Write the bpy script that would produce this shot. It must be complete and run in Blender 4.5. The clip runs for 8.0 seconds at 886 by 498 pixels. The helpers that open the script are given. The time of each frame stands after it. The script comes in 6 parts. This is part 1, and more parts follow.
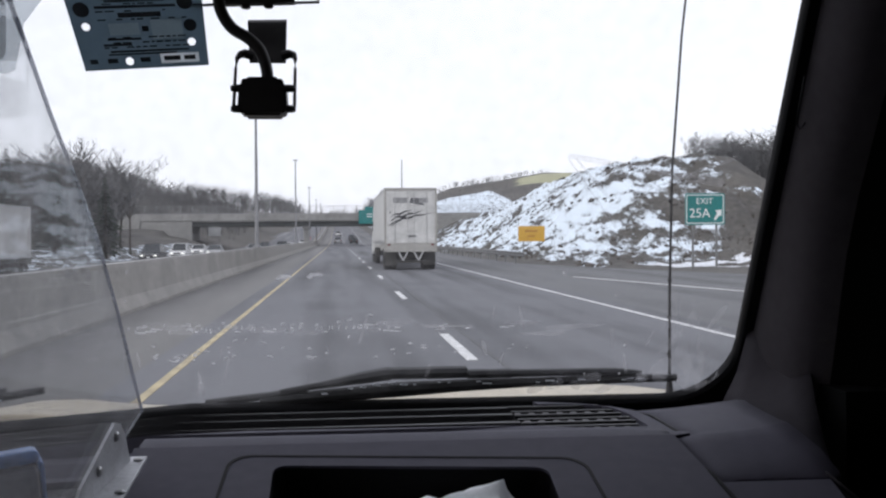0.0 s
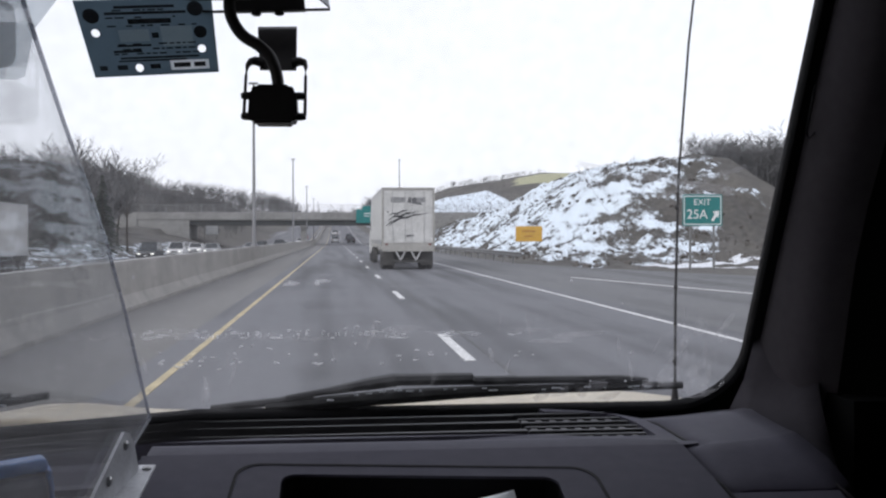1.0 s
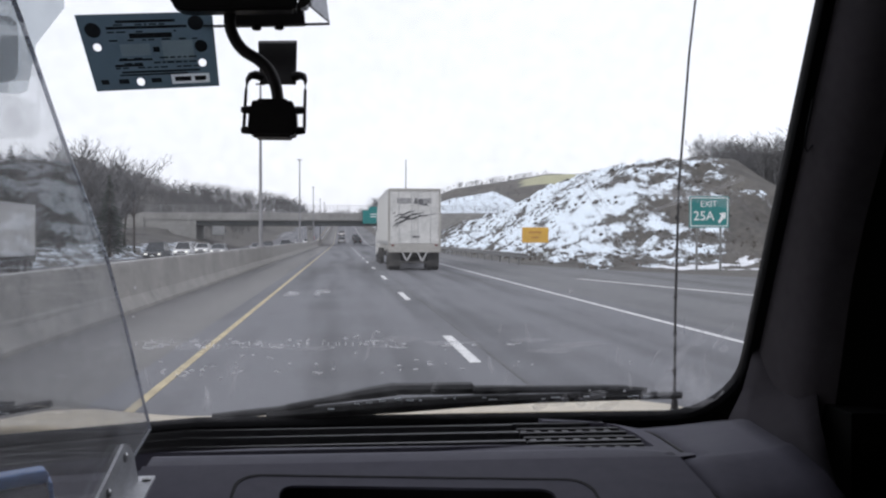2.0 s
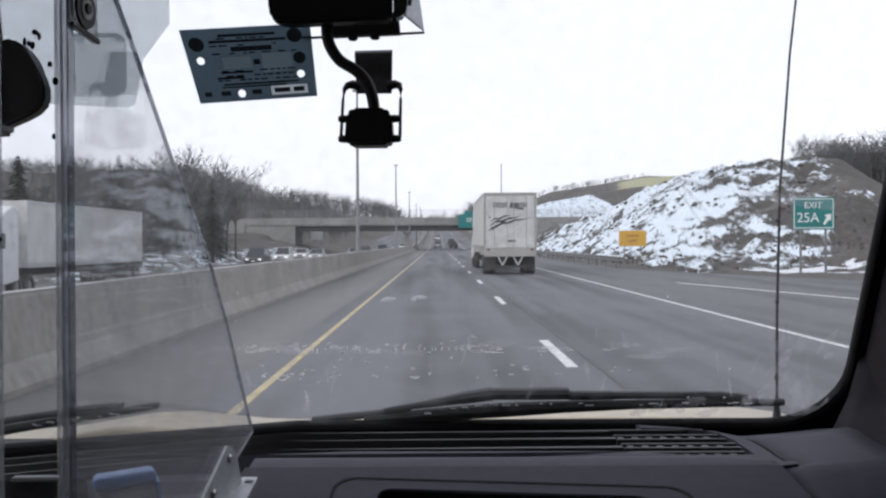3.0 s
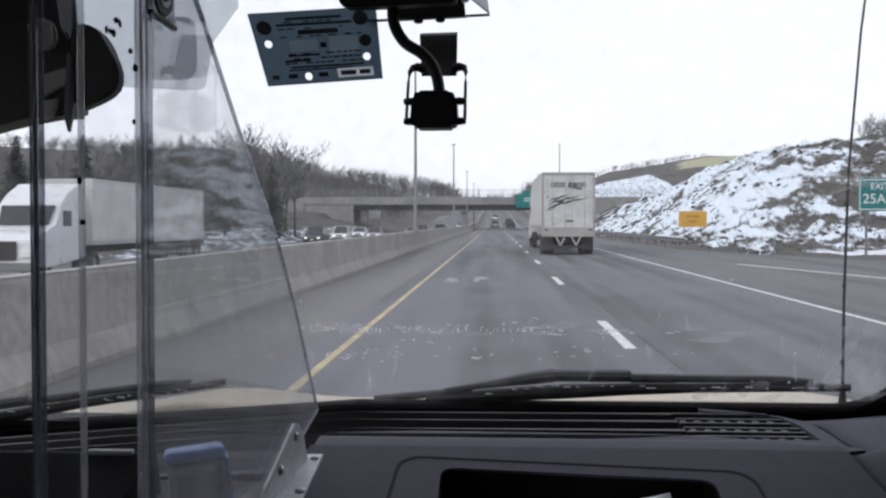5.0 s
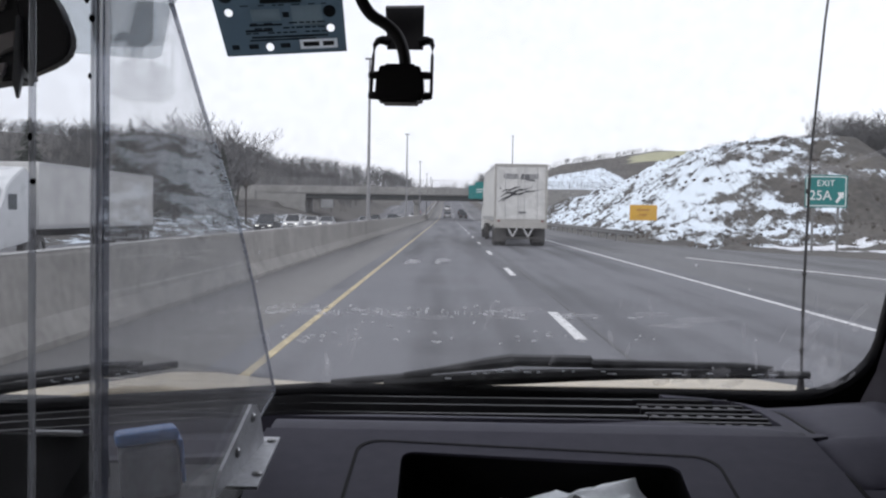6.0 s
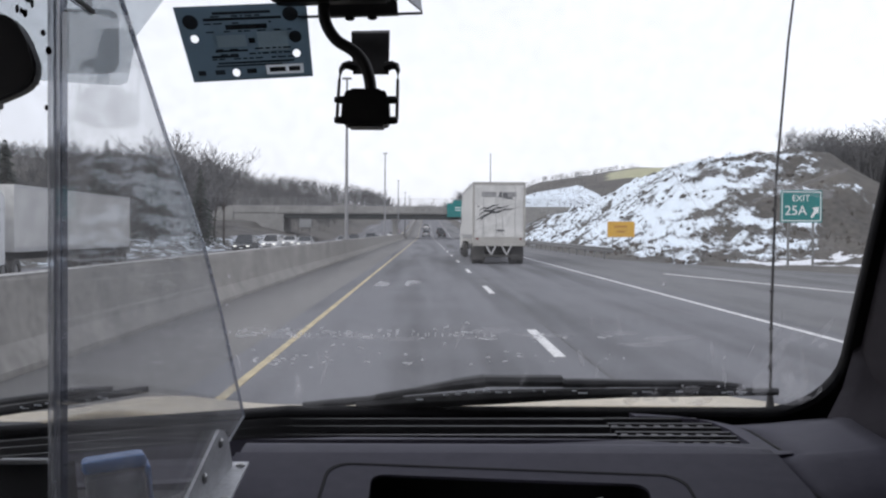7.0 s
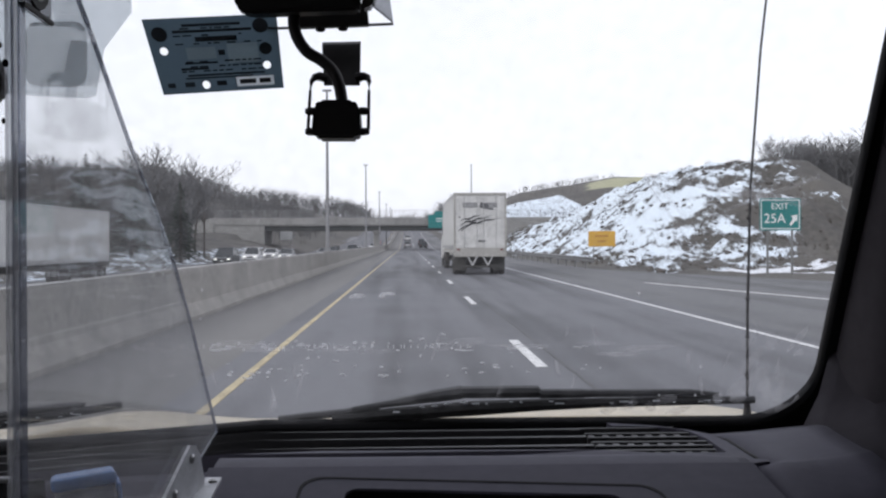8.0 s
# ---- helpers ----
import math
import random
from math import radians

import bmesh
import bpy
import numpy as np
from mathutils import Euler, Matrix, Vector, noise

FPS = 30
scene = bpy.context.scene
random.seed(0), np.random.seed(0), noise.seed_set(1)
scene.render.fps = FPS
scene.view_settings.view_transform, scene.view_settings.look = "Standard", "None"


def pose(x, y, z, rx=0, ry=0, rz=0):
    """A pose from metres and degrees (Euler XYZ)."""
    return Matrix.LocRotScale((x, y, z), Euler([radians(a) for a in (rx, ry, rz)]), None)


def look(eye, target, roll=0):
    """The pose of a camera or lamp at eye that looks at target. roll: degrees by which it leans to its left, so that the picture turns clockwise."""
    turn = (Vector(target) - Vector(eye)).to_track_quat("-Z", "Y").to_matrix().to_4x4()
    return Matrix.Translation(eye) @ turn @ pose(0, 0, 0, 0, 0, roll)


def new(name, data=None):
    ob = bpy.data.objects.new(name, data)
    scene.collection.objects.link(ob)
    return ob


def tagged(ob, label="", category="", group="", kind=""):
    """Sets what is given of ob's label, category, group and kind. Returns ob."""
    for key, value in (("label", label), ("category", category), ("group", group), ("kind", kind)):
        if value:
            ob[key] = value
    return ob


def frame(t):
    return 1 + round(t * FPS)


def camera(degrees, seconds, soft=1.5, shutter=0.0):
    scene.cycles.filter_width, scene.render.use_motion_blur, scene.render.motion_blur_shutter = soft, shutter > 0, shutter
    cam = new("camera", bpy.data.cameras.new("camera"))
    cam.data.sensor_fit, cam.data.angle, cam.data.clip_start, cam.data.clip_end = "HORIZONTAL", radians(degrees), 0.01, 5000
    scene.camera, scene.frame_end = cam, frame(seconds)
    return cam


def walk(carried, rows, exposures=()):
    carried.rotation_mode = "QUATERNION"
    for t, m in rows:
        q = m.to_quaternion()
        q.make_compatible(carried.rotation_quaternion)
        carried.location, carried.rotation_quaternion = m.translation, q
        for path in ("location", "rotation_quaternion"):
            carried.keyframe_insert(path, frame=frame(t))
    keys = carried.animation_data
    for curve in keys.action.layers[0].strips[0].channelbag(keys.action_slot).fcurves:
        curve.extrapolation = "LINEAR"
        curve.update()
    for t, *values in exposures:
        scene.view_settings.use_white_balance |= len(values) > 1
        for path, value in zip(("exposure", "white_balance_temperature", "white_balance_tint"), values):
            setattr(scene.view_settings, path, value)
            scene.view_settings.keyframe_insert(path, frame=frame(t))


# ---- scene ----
cam = camera(46.2, 8.0, soft=2.3)
PATH = [
    (0, (0.0269, -0.0660, 1.5595), (0.2143, 1.9251, 1.5382), -0.41),
    (0.5, (0.0041, -0.0554, 1.5672), (0.1963, 1.9350, 1.5265), 0.73),
    (1, (0.0133, -0.0615, 1.5696), (0.2061, 1.9291, 1.5475), -0.12),
    (1.2, (0.0133, -0.0615, 1.5696), (0.2085, 1.9288, 1.5463), -0.12),
    (2.3, (0.0235, -0.0728, 1.5876), (0.1807, 1.9210, 1.5714), 0.26),
    (2.5, (0.0176, -0.0734, 1.5881), (0.1222, 1.9239, 1.5842), -0.13),
    (3, (0.0222, -0.0762, 1.5851), (0.0188, 1.9238, 1.5731), -0.32),
    (3.5, (0.0265, -0.0716, 1.5727), (-0.0427, 1.9271, 1.5526), -0.83),
    (4, (0.0127, -0.0784, 1.5802), (-0.0803, 1.9188, 1.5296), 0.11),
    (4.2, (0.0343, -0.0918, 1.5835), (-0.0763, 1.9050, 1.5590), -1.19),
    (5.3, (0.0106, -0.0761, 1.5881), (-0.0948, 1.9203, 1.5308), 0.50),
    (5.5, (0.0128, -0.0704, 1.5845), (-0.0727, 1.9271, 1.5338), 0.52),
    (6, (0.0008, -0.0546, 1.5747), (-0.0203, 1.9441, 1.5054), 0.89),
    (6.5, (0.0039, -0.0607, 1.5813), (0.0096, 1.9386, 1.5322), 1.14),
    (7, (0.0137, -0.0615, 1.5795), (0.0327, 1.9381, 1.5462), 0.31),
    (7.5, (0.0046, -0.0529, 1.5811), (0.0389, 1.9466, 1.5509), 0.95),
    (8, (0.0232, -0.0562, 1.5796), (0.0776, 1.9431, 1.5676), -0.23),
]
walk(cam, [(t, look(eye, target, roll)) for t, eye, target, roll in PATH])
SKY, SUN, CLOUD, EXPOSURE = 0.05, 0.7, 0.95, 0.0

# ---------- light ----------
world = bpy.data.worlds.new("overcast_sky")
scene.world = world
world.use_nodes = True
wn, wl = world.node_tree.nodes, world.node_tree.links
sky = wn.new("ShaderNodeTexSky")
sky.sky_type = "NISHITA"
sky.sun_disc = False
sky.sun_elevation, sky.sun_rotation = radians(34), radians(230)
sky.air_density, sky.dust_density, sky.ozone_density = 1.0, 2.0, 1.0
wash = wn.new("ShaderNodeHueSaturation")
wash.inputs["Saturation"].default_value = 0.35
wl.new(sky.outputs[0], wash.inputs["Color"])
# a thin even cloud sheet over the clear sky
thin = wn.new("ShaderNodeVectorMath")
thin.operation = "MULTIPLY_ADD"
thin.inputs[1].default_value = (SKY, SKY, SKY)
thin.inputs[2].default_value = (1.01 * CLOUD, 1.0 * CLOUD, 1.12 * CLOUD)
wl.new(wash.outputs[0], thin.inputs[0])
wl.new(thin.outputs[0], wn["Background"].inputs["Color"])
lamp = bpy.data.lights.new("sun", "SUN")
lamp.energy, lamp.angle, lamp.color = SUN, radians(14), (1.0, 0.96, 0.9)
sun = new("sun", lamp)
sun.rotation_euler = Euler((radians(90 - 34), 0, radians(180 - 230)))
scene.view_settings.exposure = EXPOSURE


# ---------- materials ----------
def material(name):
    m = bpy.data.materials.new(name)
    m.use_nodes = True
    n = m.node_tree.nodes
    return m, n, m.node_tree.links, n["Principled BSDF"]


def plain(name, color, rough=0.6, metal=0.0, vary=0.15, scale=8.0, bump=0.0, bump_scale=60.0, spread=0.0):
    """A surface with two scales of variation in colour and roughness and an optional fine relief."""
    m, n, l, p = material(name)
    tc = n.new("ShaderNodeTexCoord")
    a, b = n.new("ShaderNodeTexNoise"), n.new("ShaderNodeTexNoise")
    a.inputs["Scale"].default_value, b.inputs["Scale"].default_value = scale, scale * 9
    a.inputs["Detail"].default_value, b.inputs["Detail"].default_value = 6, 4
    l.new(tc.outputs["Object"], a.inputs["Vector"])
    l.new(tc.outputs["Object"], b.inputs["Vector"])
    add = n.new("ShaderNodeMath")
    add.operation = "ADD"
    l.new(a.outputs["Fac"], add.inputs[0])
    l.new(b.outputs["Fac"], add.inputs[1])
    last = add.outputs[0]
    if spread:
        info = n.new("ShaderNodeObjectInfo")
        more = n.new("ShaderNodeMath")
        more.operation, more.inputs[1].default_value = "MULTIPLY_ADD", spread
        l.new(info.outputs["Random"], more.inputs[0])
        l.new(last, more.inputs[2])
        last = more.outputs[0]
    ramp = n.new("ShaderNodeMapRange")
    ramp.inputs["From Min"].default_value, ramp.inputs["From Max"].default_value = 0.7, 1.3
    ramp.inputs["To Min"].default_value, ramp.inputs["To Max"].default_value = 1 - vary, 1 + vary
    l.new(last, ramp.inputs["Value"])
    mix = n.new("ShaderNodeVectorMath")
    mix.operation = "SCALE"
    mix.inputs[0].default_value = color
    l.new(ramp.outputs[0], mix.inputs["Scale"])
    l.new(mix.outputs[0], p.inputs["Base Color"])
    r = n.new("ShaderNodeMapRange")
    r.inputs["To Min"].default_value, r.inputs["To Max"].default_value = max(0.02, rough - 0.12), min(1, rough + 0.1)
    l.new(a.outputs["Fac"], r.inputs["Value"])
    l.new(r.outputs[0], p.inputs["Roughness"])
    p.inputs["Metallic"].default_value = metal
    if bump:
        c, d = n.new("ShaderNodeTexNoise"), n.new("ShaderNodeBump")
        c.inputs["Scale"].default_value, c.inputs["Detail"].default_value = bump_scale, 5
        d.inputs["Strength"].default_value, d.inputs["Distance"].default_value = bump, 0.02
        l.new(tc.outputs["Object"], c.inputs["Vector"])
        l.new(c.outputs["Fac"], d.inputs["Height"])
        l.new(d.outputs[0], p.inputs["Normal"])
    return m


def pane_material(name, tint, film, film_color, scale, gloss=0.04, streak=(1, 1, 1), graze=0.8):
    """A clear sheet: sees through, reflects more at a slant, with a thin uneven film of dust."""
    m, n, l, p = material(name)
    n.remove(p)
    out = n["Material Output"]
    clear, shine, dust = n.new("ShaderNodeBsdfTransparent"), n.new("ShaderNodeBsdfGlossy"), n.new("ShaderNodeBsdfDiffuse")
    haze = n.new("ShaderNodeBsdfTranslucent")
    clear.inputs["Color"].default_value = (*tint, 1)
    shine.inputs["Roughness"].default_value = 0.02
    dust.inputs["Color"].default_value = haze.inputs["Color"].default_value = (*film_color, 1)
    both = n.new("ShaderNodeMixShader")
    l.new(dust.outputs[0], both.inputs[1])
    l.new(haze.outputs[0], both.inputs[2])
    tc, mp, a, b = n.new("ShaderNodeTexCoord"), n.new("ShaderNodeMapping"), n.new("ShaderNodeTexNoise"), n.new("ShaderNodeTexNoise")
    mp.inputs["Scale"].default_value = streak
    l.new(tc.outputs["Object"], mp.inputs["Vector"])
    for q, s in ((a, scale), (b, scale * 14)):
        q.inputs["Scale"].default_value, q.inputs["Detail"].default_value = s, 6
        l.new(mp.outputs[0], q.inputs["Vector"])
    mul = n.new("ShaderNodeMath")
    mul.operation = "MULTIPLY"
    l.new(a.outputs["Fac"], mul.inputs[0])
    l.new(b.outputs["Fac"], mul.inputs[1])
    rng = n.new("ShaderNodeMapRange")
    rng.inputs["From Min"].default_value, rng.inputs["From Max"].default_value = 0.12, 0.45
    rng.inputs["To Min"].default_value, rng.inputs["To Max"].default_value = film[0], film[1]
    l.new(mul.outputs[0], rng.inputs["Value"])
    m1, m2 = n.new("ShaderNodeMixShader"), n.new("ShaderNodeMixShader")
    l.new(rng.outputs[0], m1.inputs[0])
    l.new(clear.outputs[0], m1.inputs[1])
    l.new(both.outputs[0], m1.inputs[2])
    lw, pw, ma = n.new("ShaderNodeLayerWeight"), n.new("ShaderNodeMath"), n.new("ShaderNodeMath")
    lw.inputs["Blend"].default_value = 0.5
    pw.operation, pw.inputs[1].default_value = "POWER", 4.5
    ma.operation, ma.inputs[1].default_value, ma.inputs[2].default_value = "MULTIPLY_ADD", graze - gloss, gloss
    l.new(lw.outputs["Facing"], pw.inputs[0])
    l.new(pw.outputs[0], ma.inputs[0])
    l.new(ma.outputs[0], m2.inputs[0])
    l.new(m1.outputs[0], m2.inputs[1])
    l.new(shine.outputs[0], m2.inputs[2])
    l.new(m2.outputs[0], out.inputs["Surface"])
    return m


def asphalt_material(name, low, high, lane):
    """Salt-greyed asphalt: grain, long wheel tracks along the road and pale salt stains."""
    m, n, l, p = material(name)
    tc = n.new("ShaderNodeTexCoord")
    mp = n.new("ShaderNodeMapping")
    mp.inputs["Scale"].default_value = (1.0, 0.035, 1.0)
    l.new(tc.outputs["Object"], mp.inputs["Vector"])
    track, blot, grain = [n.new("ShaderNodeTexNoise") for _ in range(3)]
    for q, s, d, src in ((track, lane, 3, mp.outputs[0]), (blot, 0.35, 6, tc.outputs["Object"]), (grain, 28, 3, tc.outputs["Object"])):
        q.inputs["Scale"].default_value, q.inputs["Detail"].default_value = s, d
        l.new(src, q.inputs["Vector"])
    s1, s2 = n.new("ShaderNodeMath"), n.new("ShaderNodeMath")
    s1.operation = s2.operation = "MULTIPLY_ADD"
    s1.inputs[1].default_value, s2.inputs[1].default_value = 0.28, 0.35
    l.new(blot.outputs["Fac"], s1.inputs[0])
    l.new(track.outputs["Fac"], s1.inputs[2])
    l.new(grain.outputs["Fac"], s2.inputs[0])
    l.new(s1.outputs[0], s2.inputs[2])
    cr = n.new("ShaderNodeValToRGB")
    cr.color_ramp.elements[0].position, cr.color_ramp.elements[0].color = 0.58, (*low, 1)
    cr.color_ramp.elements[1].position, cr.color_ramp.elements[1].color = 0.87, (*high, 1)
    l.new(s2.outputs[0], cr.inputs["Fac"])
    l.new(cr.outputs[0], p.inputs["Base Color"])
    p.inputs["Roughness"].default_value = 0.75
    bp = n.new("ShaderNodeBump")
    bp.inputs["Strength"].default_value, bp.inputs["Distance"].default_value = 0.3, 0.02
    l.new(grain.outputs["Fac"], bp.inputs["Height"])
    l.new(bp.outputs[0], p.inputs["Normal"])
    return m


def ground_material():
    """Winter ground: dun grass and soil, with snow where the mesh carries it and patchy breaks in the snow."""
    m, n, l, p = material("winter_ground")
    tc, at = n.new("ShaderNodeTexCoord"), n.new("ShaderNodeAttribute")
    at.attribute_name = "snow"
    gr = n.new("ShaderNodeAttribute")
    gr.attribute_name = "grass"
    big, fine, patch = [n.new("ShaderNodeTexNoise") for _ in range(3)]
    for q, s, d in ((big, 0.12, 6), (fine, 2.5, 6), (patch, 0.55, 9)):
        q.inputs["Scale"].default_value, q.inputs["Detail"].default_value = s, d
        l.new(tc.outputs["Object"], q.inputs["Vector"])
    lay = n.new("ShaderNodeMapping")
    lay.inputs["Scale"].default_value = (1.15, 0.42, 1.15)
    l.new(tc.outputs["Object"], lay.inputs["Vector"])
    l.new(lay.outputs[0], patch.inputs["Vector"])
    patch.inputs["Roughness"].default_value = 0.74
    soil = n.new("ShaderNodeValToRGB")
    e = soil.color_ramp.elements
    e[0].position, e[0].color = 0.3, (0.042, 0.04, 0.038, 1)
    e[1].position, e[1].color = 0.72, (0.135, 0.124, 0.11, 1)
    half = n.new("ShaderNodeMath")
    half.operation, half.inputs[1].default_value = "MULTIPLY_ADD", 0.5
    l.new(fine.outputs["Fac"], half.inputs[0])
    q2 = n.new("ShaderNodeMath")
    q2.operation, q2.inputs[1].default_value = "MULTIPLY", 0.5
    l.new(big.outputs["Fac"], q2.inputs[0])
    l.new(q2.outputs[0], half.inputs[2])
    l.new(half.outputs[0], soil.inputs["Fac"])
    green = n.new("ShaderNodeMix")
    green.data_type = "RGBA"
    l.new(gr.outputs["Fac"], green.inputs["Factor"])
    l.new(soil.outputs[0], green.inputs[6])
    green.inputs[7].default_value = (0.36, 0.355, 0.23, 1)
    lim = n.new("ShaderNodeMath")
    lim.operation = "ADD"
    l.new(at.outputs["Fac"], lim.inputs[0])
    l.new(patch.outputs["Fac"], lim.inputs[1])
    edge = n.new("ShaderNodeMapRange")
    edge.inputs["From Min"].default_value, edge.inputs["From Max"].default_value = 1.0, 1.08
    l.new(lim.outputs[0], edge.inputs["Value"])
    mix = n.new("ShaderNodeMix")
    mix.data_type = "RGBA"
    l.new(edge.outputs[0], mix.inputs["Factor"])
    l.new(green.outputs[2], mix.inputs[6])
    mix.inputs[7].default_value = (0.71, 0.785, 0.86, 1)
    l.new(mix.outputs[2], p.inputs["Base Color"])
    p.inputs["Roughness"].default_value = 0.9
    bp = n.new("ShaderNodeBump")
    bp.inputs["Strength"].default_value, bp.inputs["Distance"].default_value = 0.6, 0.3
    l.new(patch.outputs["Fac"], bp.inputs["Height"])
    l.new(bp.outputs[0], p.inputs["Normal"])
    return m


ASPHALT = asphalt_material("salted_asphalt", (0.028, 0.0285, 0.033), (0.122, 0.124, 0.136), 0.9)
SHOULDER = asphalt_material("worn_shoulder_asphalt", (0.074, 0.0725, 0.071), (0.146, 0.142, 0.137), 0.6)
GREY_SHOULDER = asphalt_material("grey_shoulder_asphalt", (0.05, 0.0505, 0.054), (0.118, 0.119, 0.124), 0.6)
GROUND = ground_material()
WHITE_PAINT = plain("worn_white_road_paint", (0.6, 0.6, 0.6), 0.7, vary=0.3, scale=3, bump=0.2)
YELLOW_PAINT = plain("worn_yellow_road_paint", (0.44, 0.365, 0.215), 0.7, vary=0.35, scale=2, bump=0.2)
TAR = plain("tar_sealed_joint", (0.03, 0.03, 0.03), 0.6)
CONCRETE = plain("weathered_concrete", (0.245, 0.234, 0.216), 0.85, vary=0.28, scale=0.7, bump=0.3, bump_scale=20)
PALE_CONCRETE = plain("salt_bleached_concrete", (0.36, 0.355, 0.345), 0.85, vary=0.3, scale=1.2, bump=0.3, bump_scale=20)
BRIDGE_CONCRETE = plain("old_bridge_concrete", (0.265, 0.262, 0.255), 0.85, vary=0.25, scale=0.25, bump=0.2, bump_scale=6)
BRIDGE_STEEL = plain("weathered_bridge_girder_paint", (0.05, 0.055, 0.055), 0.6, vary=0.3, scale=0.4)
GALVANISED = plain("dull_galvanised_steel", (0.2, 0.2, 0.2), 0.6, 0.3, vary=0.2, scale=2)
POLE_STEEL = plain("grey_steel_pole", (0.26, 0.26, 0.27), 0.55, 0.3, vary=0.15, scale=1.5)
SIGN_GREEN = plain("green_sign_sheeting", (0.012, 0.18, 0.175), 0.45, vary=0.12, scale=1)
SIGN_ORANGE = plain("orange_sign_sheeting", (0.6, 0.34, 0.04), 0.45, vary=0.12, scale=1)
SIGN_PRINT = plain("faded_sign_print", (0.42, 0.2, 0.03), 0.5, vary=0.3, scale=5)
SIGN_YELLOW = plain("yellow_sign_sheeting", (0.75, 0.5, 0.03), 0.45, vary=0.1, scale=1)
SIGN_WHITE = plain("white_sign_sheeting", (0.75, 0.78, 0.78), 0.45, vary=0.08, scale=1)
SIGN_BACK = plain("bare_aluminium_sign_back", (0.4, 0.41, 0.42), 0.45, 0.4, vary=0.12, scale=1)
TRAILER_WHITE = plain("grimy_white_trailer_paint", (0.58, 0.575, 0.56), 0.5, vary=0.16, scale=0.8)
TRAILER_GRIME = plain("road_salt_grime_on_trailer", (0.36, 0.35, 0.33), 0.75, vary=0.25, scale=1.0)
TRAILER_DOOR = plain("salt_streaked_white_door_paint", (0.56, 0.555, 0.545), 0.5, vary=0.26, scale=1.6)
ALUMINIUM = plain("trailer_aluminium", (0.5, 0.5, 0.5), 0.4, 0.6, vary=0.15, scale=2)
GREY_PRINT = plain("faded_grey_print", (0.11, 0.11, 0.118), 0.6, vary=0.2, scale=4)
PALE_PRINT = plain("washed_out_grey_print", (0.25, 0.25, 0.255), 0.6, vary=0.45, scale=9)
BLACK_PRINT = plain("dark_print", (0.035, 0.035, 0.04), 0.6, vary=0.2, scale=4)
RUBBER = plain("black_rubber", (0.018, 0.018, 0.019), 0.75, vary=0.25, scale=5, bump=0.2)
SALTY_RUBBER = plain("salt_greyed_truck_rubber", (0.062, 0.06, 0.058), 0.85, vary=0.45, scale=3)
UNDERBODY = plain("dirty_black_chassis", (0.05, 0.048, 0.046), 0.7, vary=0.3, scale=2)
LIT_LENS = plain("lit_headlamp_lens", (0.8, 0.8, 0.78), 0.15, vary=0.05)
LIT_LENS.node_tree.nodes["Principled BSDF"].inputs["Emission Color"].default_value = (1.0, 0.96, 0.88, 1)
LIT_LENS.node_tree.nodes["Principled BSDF"].inputs["Emission Strength"].default_value = 1.1
RED_LENS = plain("red_lamp_lens", (0.14, 0.02, 0.02), 0.3, vary=0.1)
CLEAR_LENS = plain("headlamp_lens", (0.8, 0.8, 0.78), 0.15, vary=0.05)
CAR_GLASS = plain("dark_car_glass", (0.03, 0.034, 0.038), 0.16, vary=0.1)
BARK = plain("grey_winter_bark", (0.085, 0.075, 0.068), 0.9, vary=0.3, scale=2, bump=0.4)
# twig grey lightened: the haze over the woods is put into the colour
TWIG = plain("haze_lightened_grey_brown_twigs", (0.116, 0.115, 0.118), 0.9, vary=0.3, scale=0.4)
NEEDLES = plain("dark_conifer_needles", (0.03, 0.042, 0.032), 0.8, vary=0.35, scale=0.8)
BRUSH = plain("dead_brush", (0.085, 0.072, 0.06), 0.9, vary=0.35, scale=0.8)
SNOW = plain("dirty_ploughed_snow", (0.68, 0.7, 0.74), 0.9, vary=0.12, scale=1.2, bump=0.5, bump_scale=8)
HOOD_PAINT = plain("cream_yellow_hood_paint", (0.45, 0.375, 0.25), 0.35, vary=0.2, scale=3)
DASH = plain("charcoal_moulded_dash_plastic", (0.072, 0.069, 0.092), 0.7, vary=0.12, scale=6, bump=0.12, bump_scale=900)
DASH_DARK = plain("black_dash_plastic_and_shade", (0.006, 0.006, 0.007), 0.55, vary=0.15, scale=6, bump=0.12, bump_scale=900)
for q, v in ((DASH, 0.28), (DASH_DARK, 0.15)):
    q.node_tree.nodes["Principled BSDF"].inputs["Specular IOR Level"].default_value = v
# near-black for the instrument hood and for painted shade past the pillar
DEEP_BLACK = plain("deep_black_trim_and_shade", (0.0015, 0.0015, 0.0015), 0.95, vary=0.2, scale=8)
SLAT = plain("worn_grey_slat_plastic", (0.035, 0.035, 0.038), 0.45, vary=0.15, scale=9)
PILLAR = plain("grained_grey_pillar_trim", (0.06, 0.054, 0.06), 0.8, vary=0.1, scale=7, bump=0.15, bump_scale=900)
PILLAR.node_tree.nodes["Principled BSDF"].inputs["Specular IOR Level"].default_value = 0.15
# same trim as PILLAR, darkened to paint in the shade at its foot
SHADED_FOOT = plain("grained_pillar_trim_shaded", (0.042, 0.038, 0.044), 0.8, vary=0.1, scale=7, bump=0.15, bump_scale=900)
SHADED_FOOT.node_tree.nodes["Principled BSDF"].inputs["Specular IOR Level"].default_value = 0.15
HEADLINER = plain("grey_headliner", (0.1, 0.1, 0.105), 0.9, vary=0.1, scale=10)
SEAL = plain("black_window_seal", (0.008, 0.008, 0.009), 0.55, vary=0.15, scale=12)
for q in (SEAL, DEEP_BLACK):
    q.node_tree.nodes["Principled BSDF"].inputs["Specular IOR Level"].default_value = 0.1
